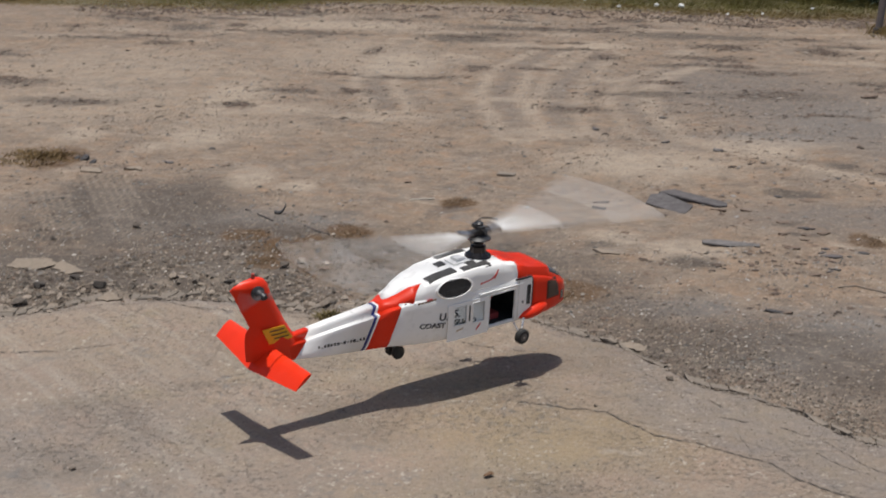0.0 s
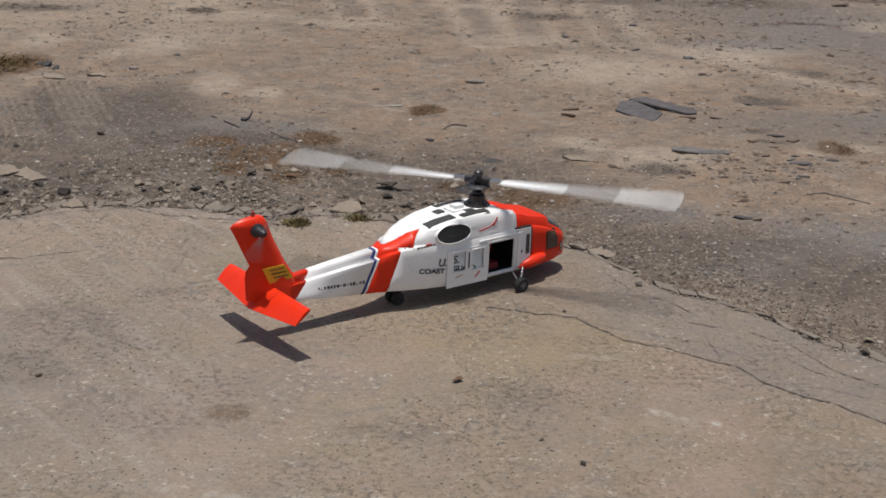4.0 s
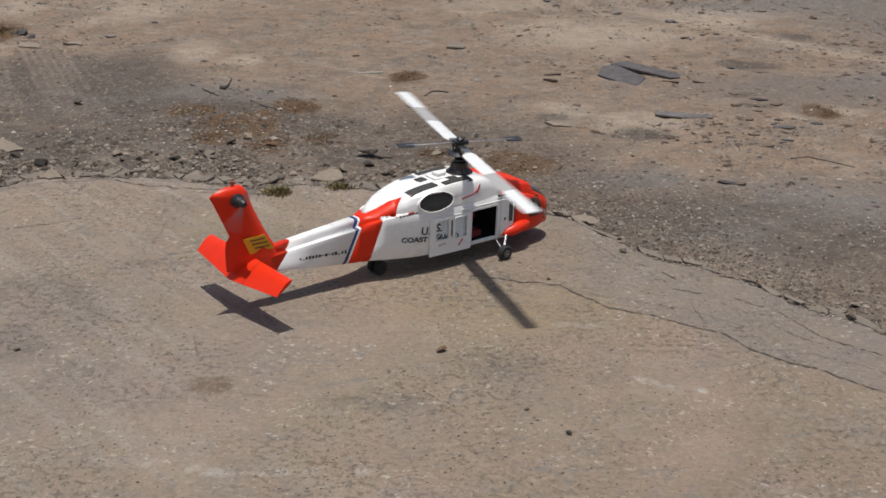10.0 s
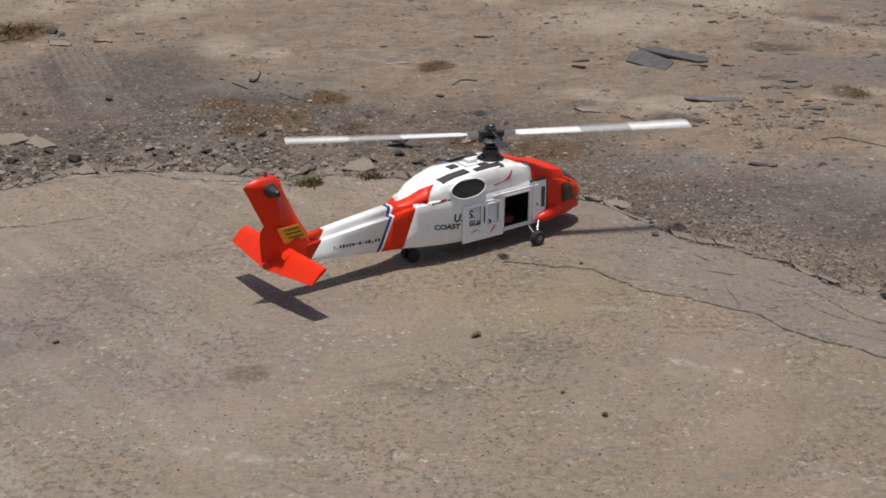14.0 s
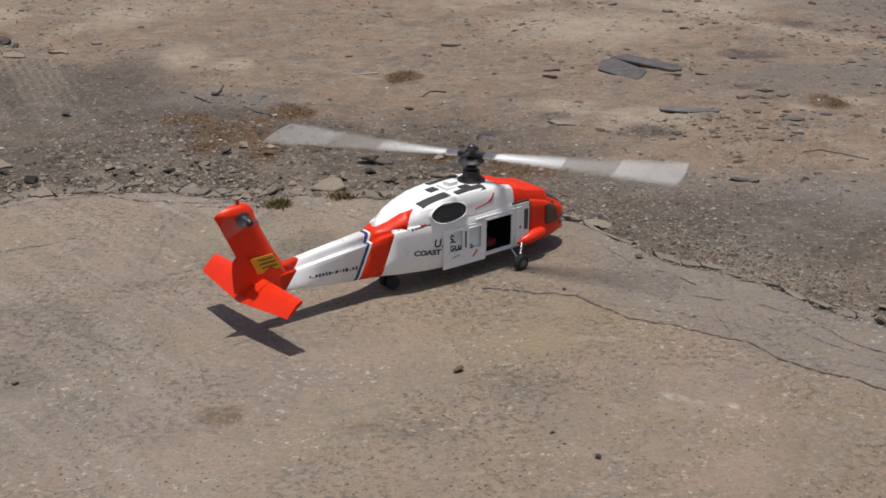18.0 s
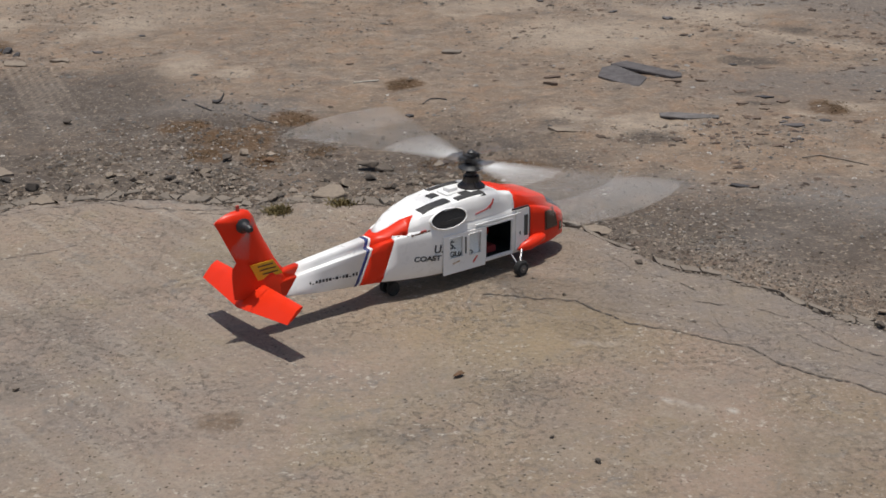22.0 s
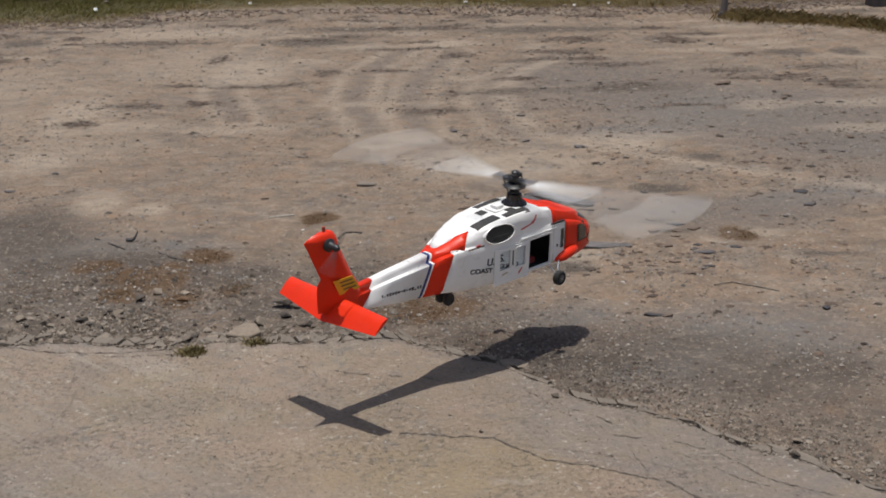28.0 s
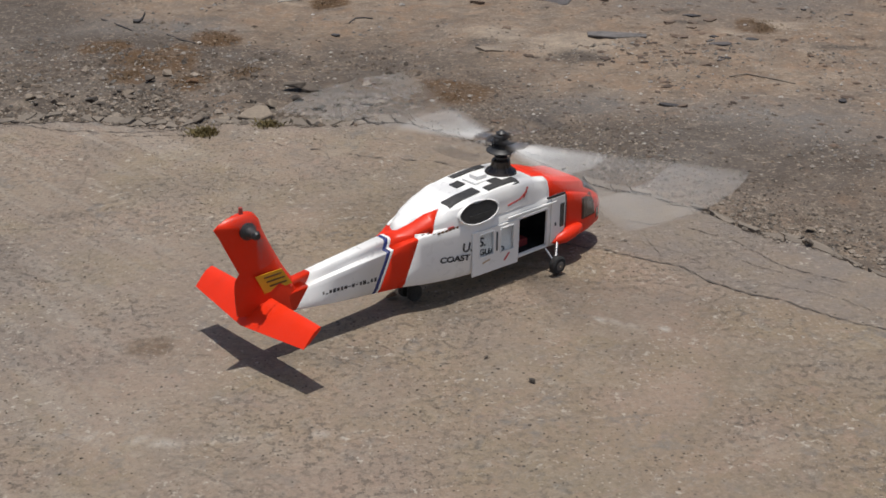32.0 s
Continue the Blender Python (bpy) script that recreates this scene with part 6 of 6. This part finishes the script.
# ---------------------------------------------------------------- weeds and grass
def blades(name, spots, mat, label, seed, kind="stuff", category="", wide=0.09, bend=0.8):
    """Thin upright blades; spots are x, y, height, spread, count."""
    rs = np.random.RandomState(seed)
    vs, fs = [], []
    for x, y, h, sp, cnt in spots:
        n = int(cnt)
        px, py = x + rs.normal(0, sp, n), y + rs.normal(0, sp, n)
        e = edge_y(np.clip(px, -9, 9))
        pz = np.where(py < e, 0, ground_z(px, py)) - 0.004
        a, lean = rs.rand(n) * 6.283, rs.rand(n) * bend
        hh = h * (0.5 + 0.7 * rs.rand(n))
        w = hh * wide + 0.0015
        dx, dy = np.cos(a), np.sin(a)
        for i in range(n):
            k = len(vs)
            vs += [(px[i] - dy[i] * w[i], py[i] + dx[i] * w[i], pz[i]), (px[i] + dy[i] * w[i], py[i] - dx[i] * w[i], pz[i]),
                   (px[i] + dx[i] * lean[i] * hh[i] * 0.4 + dy[i] * w[i] * 0.7, py[i] + dy[i] * lean[i] * hh[i] * 0.4 - dx[i] * w[i] * 0.7, pz[i] + 0.6 * hh[i]),
                   (px[i] + dx[i] * lean[i] * hh[i], py[i] + dy[i] * lean[i] * hh[i], pz[i] + hh[i])]
            fs += [(k, k + 1, k + 2), (k, k + 2, k + 3)]
    ob = from_arrays(name, vs, fs, mat)
    return tagged(ob, label, category, kind=kind)


for x, y, sp in ((-0.56, 5.06, 0.028), (-0.33, 5.16, 0.03)):
    blades("weed_tuft", [(x, y, 0.022, sp * 0.75, 520)], M_WEED, "small olive weed tuft growing in a crack", int(900 + x * 10), wide=0.06, bend=1.6)
rs_spots = []
for cx, cy, rx, ry in RUST[:11]:
    for _ in range(16):
        a, q = rnd.uniform(0, 6.283), rnd.random() ** 0.5
        rs_spots.append((cx + rx * q * math.cos(a), cy + ry * q * math.sin(a), 0.010, 0.022, 26))
blades("dry_weeds", rs_spots, M_TUFT, "flat rusty dry weeds on the dirt", 51, wide=0.05, bend=2.4)

spots = []
for k in range(70):
    a, q = rnd.uniform(0, 6.283), rnd.random() ** 0.6
    spots.append((-2.55 + 0.24 * q * math.cos(a), 7.80 + 0.26 * q * math.sin(a) + rnd.gauss(0, 0.04), 0.014 + 0.03 * (1 - q) * rnd.random(), 0.03, 24))
blades("weed_clump", spots, M_CLUMP, "brown and olive weed clump beside charred lumps", 52, wide=0.04, bend=2.6)
rs = np.random.RandomState(61)
spots = []
for i in range(2500):
    x = rs.uniform(-9, 11)
    y0 = float(np.interp(x, VEG_X, VEG_Y))
    d = rs.rand() ** 1.3 * 6.0
    spots.append((x, y0 + d + 0.1, 0.018 + 0.06 * min(1, d / 1.5) * rs.rand(), 0.2, 130))
for i in range(70):
    u = rs.rand()
    spots.append((4.15 + 1.5 * u + rs.normal(0, 0.1), 14.9 - 1.5 * u + rs.normal(0, 0.12), 0.05 + 0.05 * rs.rand(), 0.13, 70))
front = [q for q in spots if q[1] - float(np.interp(q[0], VEG_X, VEG_Y)) < 0.7]
back = [q for q in spots if q[1] - float(np.interp(q[0], VEG_X, VEG_Y)) >= 0.7]
blades("grass", front, M_GRASS, "dry ochre grass at the edge of the lot", 62, wide=0.012, bend=2.0)
blades("grass", back, M_GREENGRASS, "olive green grass behind the dry edge", 63, wide=0.012, bend=1.5)

# ---------------------------------------------------------------- far edge of the lot
def tree(seed, height):
    rr = random.Random(seed)
    t = thing("tree", "dark leafy tree at the edge of the lot", "tree", "trees at the edge of the lot")
    bm = bmesh.new()
    tube(bm, (0, 0, -0.1), (0.05, 0, height * 0.35), 0.13, 0.10, 9)
    tube(bm, (0.05, 0, height * 0.35), (0.0, 0.08, height * 0.7), 0.10, 0.05, 8)
    limbs = []
    for i in range(7):
        a, z = rr.uniform(0, 6.283), height * rr.uniform(0.12, 0.6)
        end = Vector((math.cos(a) * rr.uniform(0.7, 1.4), math.sin(a) * rr.uniform(0.7, 1.4), z + rr.uniform(0.3, 0.9)))
        tube(bm, (0.03, 0, z), end, 0.05, 0.02, 6)
        limbs.append(end)
    part("trunk", bm, M_BARK, t)
    vs, fs = [], []
    for i in range(2600):
        c = rr.choice(limbs) + Vector((rr.gauss(0, 0.5), rr.gauss(0, 0.5), rr.gauss(0, 0.45)))
        if rr.random() < 0.4:
            a = rr.uniform(0, 6.283)
            c = Vector((math.cos(a) * rr.uniform(0.3, 1.5), math.sin(a) * rr.uniform(0.3, 1.5), height * rr.uniform(0.1, 1.0)))
        c.z = max(c.z, 0.12)
        q = Euler((rr.uniform(0, 6), rr.uniform(0, 6), rr.uniform(0, 6))).to_matrix()
        s = rr.uniform(0.05, 0.11)
        k = len(vs)
        vs += [c + q @ Vector(p) * s for p in ((-1, 0, 0), (0, -0.45, 0.1), (1, 0, 0), (0, 0.45, 0.1))]
        fs.append((k, k + 1, k + 2, k + 3))
    crown = from_arrays("crown", [tuple(v) for v in vs], fs, M_LEAF)
    crown.parent = t
    return t


first = tree(1, 4.2)
second = tree(2, 3.4)
first.matrix_world = pose(1.9, 20.1, 0)
second.matrix_world = pose(3.1, 19.8, 0)
rr = random.Random(8)
for i, (x, y) in enumerate(((0.3, 21.6), (2.5, 19.4), (4.2, 18.2), (5.3, 18.4), (6.6, 18.9), (7.7, 18.2), (9.0, 18.6), (4.8, 19.5), (7.0, 20.2), (3.6, 19.8), (-1.2, 22.8), (-3.0, 23.2), (-5.0, 22.6), (-7.0, 23.0), (10.4, 19.2), (1.4, 20.4), (8.4, 20.0), (6.0, 17.9), (7.2, 17.2), (4.9, 17.8))):
    copy_thing(first if i % 2 else second, pose(x, y + 1.4, 0, 0, 0, rr.uniform(0, 360)))


def bush(seed):
    rr = random.Random(seed)
    t = thing("bush", "low dark green bush under the trees", "bush", "bushes under the trees")
    bm = bmesh.new()
    for i in range(6):
        a = rr.uniform(0, 6.283)
        tube(bm, (0, 0, -0.05), (0.35 * math.cos(a), 0.35 * math.sin(a), 0.45), 0.02, 0.008, 6)
    part("stems", bm, M_BARK, t)
    vs, fs = [], []
    for i in range(900):
        a, r = rr.uniform(0, 6.283), rr.random() ** 0.5 * 0.65
        c = Vector((r * math.cos(a), r * math.sin(a), 0.06 + rr.random() * 0.75 * (1 - 0.6 * r)))
        q = Euler((rr.uniform(0, 6), rr.uniform(0, 6), rr.uniform(0, 6))).to_matrix()
        k = len(vs)
        vs += [c + q @ Vector(p) * rr.uniform(0.035, 0.07) for p in ((-1, 0, 0), (0, -0.45, 0.1), (1, 0, 0), (0, 0.45, 0.1))]
        fs.append((k, k + 1, k + 2, k + 3))
    from_arrays("foliage", [tuple(v) for v in vs], fs, M_LEAF).parent = t
    return t


low = bush(5)
low.matrix_world = pose(2.0, 19.5, 0)
for i in range(12):
    copy_thing(low, pose(3.4 + i * 0.40 + rr.uniform(-0.12, 0.12), 18.9 + rr.uniform(-0.12, 0.4), 0, 0, 0, rr.uniform(0, 360)) @ Matrix.Scale(0.75, 4))
for i in range(9):
    copy_thing(low, pose(4.75 + i * 0.42 + rr.uniform(-0.1, 0.1), 17.9 + rr.uniform(-0.1, 0.25), 0, 0, 0, rr.uniform(0, 360)))
for i in range(20):
    copy_thing(low, pose(1.5 + i * 0.45 + rr.uniform(-0.15, 0.15), 19.4 + rr.uniform(-0.15, 0.6), 0, 0, 0, rr.uniform(0, 360)))

# leaning post
post = thing("post", "weathered grey leaning post at the edge of the dirt lot", "post", at=pose(3.97, 14.89, gz(3.97, 14.89) - 0.02))
bm = bmesh.new()
tube(bm, (0, 0, -0.1), (0.16, 0.02, 2.6), 0.036, 0.034, 14)
part("shaft", bm, M_POST, post)
bm = bmesh.new()
lathe(bm, ((0.052, 0.0), (0.050, 0.06), (0.038, 0.08)), Matrix(), 14)
part("collar", bm, M_JUNK, post, "dark collar at the foot")

# green cart with a heap and two poles
cart = thing("garden_cart", "dark green cart with a brown heap and pale poles", "cart", at=pose(6.15, 17.0, 0.0, 0, 0, -6))
bm = bmesh.new()
loft(bm, [[Vector((x, y, z)) for x, y in ((-a, -b2), (a, -b2), (a, b2), (-a, b2))] for a, b2, z in ((0.34, 0.2, 0.10), (0.44, 0.28, 0.26), (0.46, 0.30, 0.34))])
part("tub", bm, M_GREEN, cart, "dark green tub", 0)
bm = bmesh.new()
bmesh.ops.create_icosphere(bm, subdivisions=3, radius=0.22, matrix=pose(-0.1, 0, 0.38) @ Matrix.Diagonal((1, 0.8, 0.9, 1)))
for v in bm.verts:
    v.co += Vector((0, 0, 0.05 * noise.noise(v.co * 9)))
part("heap", bm, M_TARP, cart, "brown covered heap")
for x, lean in ((0.0, -0.12), (0.36, 0.12)):
    bm = bmesh.new()
    tube(bm, (x, 0.0, 0.3), (x + lean, 0.0, 0.66), 0.012, 0.012, 8)
    part("pole", bm, M_LITTER, cart, "pale pole")
for s in (-1, 1):
    bm = bmesh.new()
    lathe(bm, ((0.05, -0.03), (0.11, -0.03), (0.11, 0.03), (0.05, 0.03)), pose(-0.1, s * 0.3, 0.11, 90), 18)
    part("cart_wheel", bm, M_RUBBER, cart, "black wheel")
bin_ = thing("crate", "dark crate with a pale lid beside the cart", "crate", at=pose(5.95, 15.6, gz(5.95, 15.6)))
bm = bmesh.new()
box(bm, (0.34, 0.25, 0.14), pose(0, 0, 0.07), 0.01)
part("crate_body", bm, M_BOARD, bin_)
bm = bmesh.new()
box(bm, (0.36, 0.27, 0.035), pose(0, 0, 0.158), 0.008)
part("lid", bm, M_LID, bin_, "pale lid")

PALES = [me.copy() for me in CHUNKS]
for me in PALES:
    me.materials[0] = M_CHUNK
# heap of broken stones at the far corner and litter in the grass
rr = random.Random(31)
for i in range(150):
    x, y = rr.gauss(-3.9, 0.75), rr.gauss(18.45, 0.3)
    s = rr.uniform(0.025, 0.075)
    ob = new("rock", ROCKS[i % 6] if i % 5 else PALES[i % 6])
    d = math.hypot((x + 3.95) / 1.5, (y - 18.9) / 0.9)
    ob.matrix_world = pose(x, y, max(0, 0.5 * max(0, 1 - d * d) ** 0.5 - 0.04) + 0.02, rr.uniform(0, 40), rr.uniform(0, 40), rr.uniform(0, 360)) @ Matrix.Scale(s, 4)
    tagged(ob, "grey stone in a heap at the far corner of the lot", "rock", "stone heap")
bm = bmesh.new()
bmesh.ops.create_icosphere(bm, subdivisions=5, radius=1, matrix=Matrix.Diagonal((1.5, 0.9, 0.5, 1)))
for v in bm.verts:
    v.co += Vector((0, 0, 0.14 * noise.noise(v.co * 3.5) + 0.04 * noise.noise(v.co * 11)))
mound = tagged(link_bm("soil_mound", bm, M_HEAP, 40), "low brown soil mound under the stone heap", "mound")
mound.matrix_world = pose(-3.95, 18.9, -0.05)
for i, (x, y) in enumerate(((0.17, 17.9), (0.55, 17.3), (1.1, 17.2), (1.9, 16.8), (2.6, 16.0), (3.0, 16.1), (2.2, 16.9), (3.7, 16.8), (1.45, 16.6), (-2.7, 16.6), (-1.0, 16.9))):
    bm = bmesh.new()
    bmesh.ops.create_icosphere(bm, subdivisions=2, radius=0.018 if i % 3 else 0.03, matrix=Matrix.Diagonal((1.3, 0.8, 0.6, 1)))
    for v in bm.verts:
        v.co *= 1 + 0.7 * noise.noise(v.co * 40 + Vector((i, 0, 0)))
    ob = tagged(link_bm("litter_scrap", bm, M_LITTER, 20), "crumpled pale litter in the dry grass", "litter", "litter scraps")
    ob.matrix_world = pose(x, y, gz(x, y) + 0.05, 0, 0, i * 50)

# ---------------------------------------------------------------- what moves
BLADE_AT = {0: 0, 1: 109, 2: 177, 3: 98, 4: 126, 7: 120, 8: 117, 9: 82, 10: 69, 11: 165, 12: 114, 13: 58, 16: 1, 17: 148, 18: 122, 19: 91, 20: 123, 21: 8, 22: 98, 23: 66,
            24: 131, 27: 119, 28: 97, 29: 95, 30: 154, 31: 97, 32: 96}
SPEED = ((0, 80), (2, 76), (3, 52), (4, 30), (5.5, 16), (7, 8), (8, 6), (10, 7), (12, 3), (13, 8), (14, 9), (16, 20), (18, 36), (20, 56), (22, 78), (32, 80))


def blade_angles():
    """Turn of the rotor at each thirtieth of a second: its speed, drawn to the angles above."""
    times = sorted(BLADE_AT)
    ang = np.zeros(961)
    ang[0] = BLADE_AT[0]
    for a, c in zip(times, times[1:]):
        i, j = a * 30, c * 30
        rate = np.interp(np.arange(i, j) / 30, [s[0] for s in SPEED], [s[1] for s in SPEED])
        total = rate.sum()
        want = (BLADE_AT[c] - ang[i]) % 180
        turns = round((total - want) / 180)
        rate = rate * ((want + 180 * max(turns, 0)) / total)
        ang[i + 1:j + 1] = ang[i] + np.cumsum(rate)
    return ang


def motions():
    walk(heli, [
    (0, pose(-0.005, 4.454, 0.159, 5.6, -2.6, 40.5)),
    (0.5, pose(0.022, 4.445, 0.110, 4.0, -4.4, 39.6)),
    (1, pose(0.040, 4.410, 0.001, 2.9, 2.2, 41.4)),
    (1.4, pose(0.104, 4.464, 0.000, 1.0, 0.0, 38.9)),
    (13.5, pose(0.104, 4.464, 0.000, 1.0, 0.0, 38.9)),
    (15.5, pose(0.117, 4.464, 0.000, 0.8, -0.1, 38.4)),
    (22.4, pose(0.117, 4.464, 0.000, 0.8, -0.1, 38.4)),
    (23, pose(0.160, 4.509, 0.049, 0.7, -0.6, 35.4)),
    (23.5, pose(0.285, 4.638, 0.300, 1.5, -0.4, 38.8)),
    (24, pose(0.348, 4.814, 0.277, 3.4, -1.8, 40.2)),
    (24.5, pose(0.436, 4.940, 0.205, 4.9, -6.3, 40.1)),
    (26.5, pose(0.326, 4.553, 0.406, 0.9, 3.4, 37.0)),
    (27, pose(0.435, 4.741, 0.530, 3.2, 0.5, 38.6)),
    (27.5, pose(0.528, 4.911, 0.415, 4.7, -3.7, 39.4)),
    (28, pose(0.579, 4.955, 0.269, 5.3, -2.6, 40.5)),
    (28.5, pose(0.646, 4.858, 0.208, 5.7, -4.1, 40.4)),
    (29, pose(0.682, 4.628, 0.197, 3.0, -1.1, 40.9)),
    (29.5, pose(0.661, 4.388, 0.206, 1.7, -3.9, 40.9)),
    (30, pose(0.554, 4.120, 0.123, 2.6, -3.3, 39.7)),
    (30.5, pose(0.415, 3.888, 0.122, 3.6, -0.4, 37.5)),
    (31, pose(0.346, 3.740, 0.030, 2.3, -0.6, 38.0)),
    (31.4, pose(0.367, 3.838, 0.008, 0.7, -0.2, 38.2)),
    (32, pose(0.367, 3.838, 0.008, 0.7, -0.2, 38.2)),
    ])
    ang = blade_angles()
    walk(rotor, [(i / 30, pose(*ROTOR_AT, 0, 0, float(ang[i]))) for i in range(961)])
    walk(tail_rotor, [(i / 30, TAIL_HUB @ pose(0, 0, 0, 0, 0, 86.0 * i)) for i in range(961)])


motions()
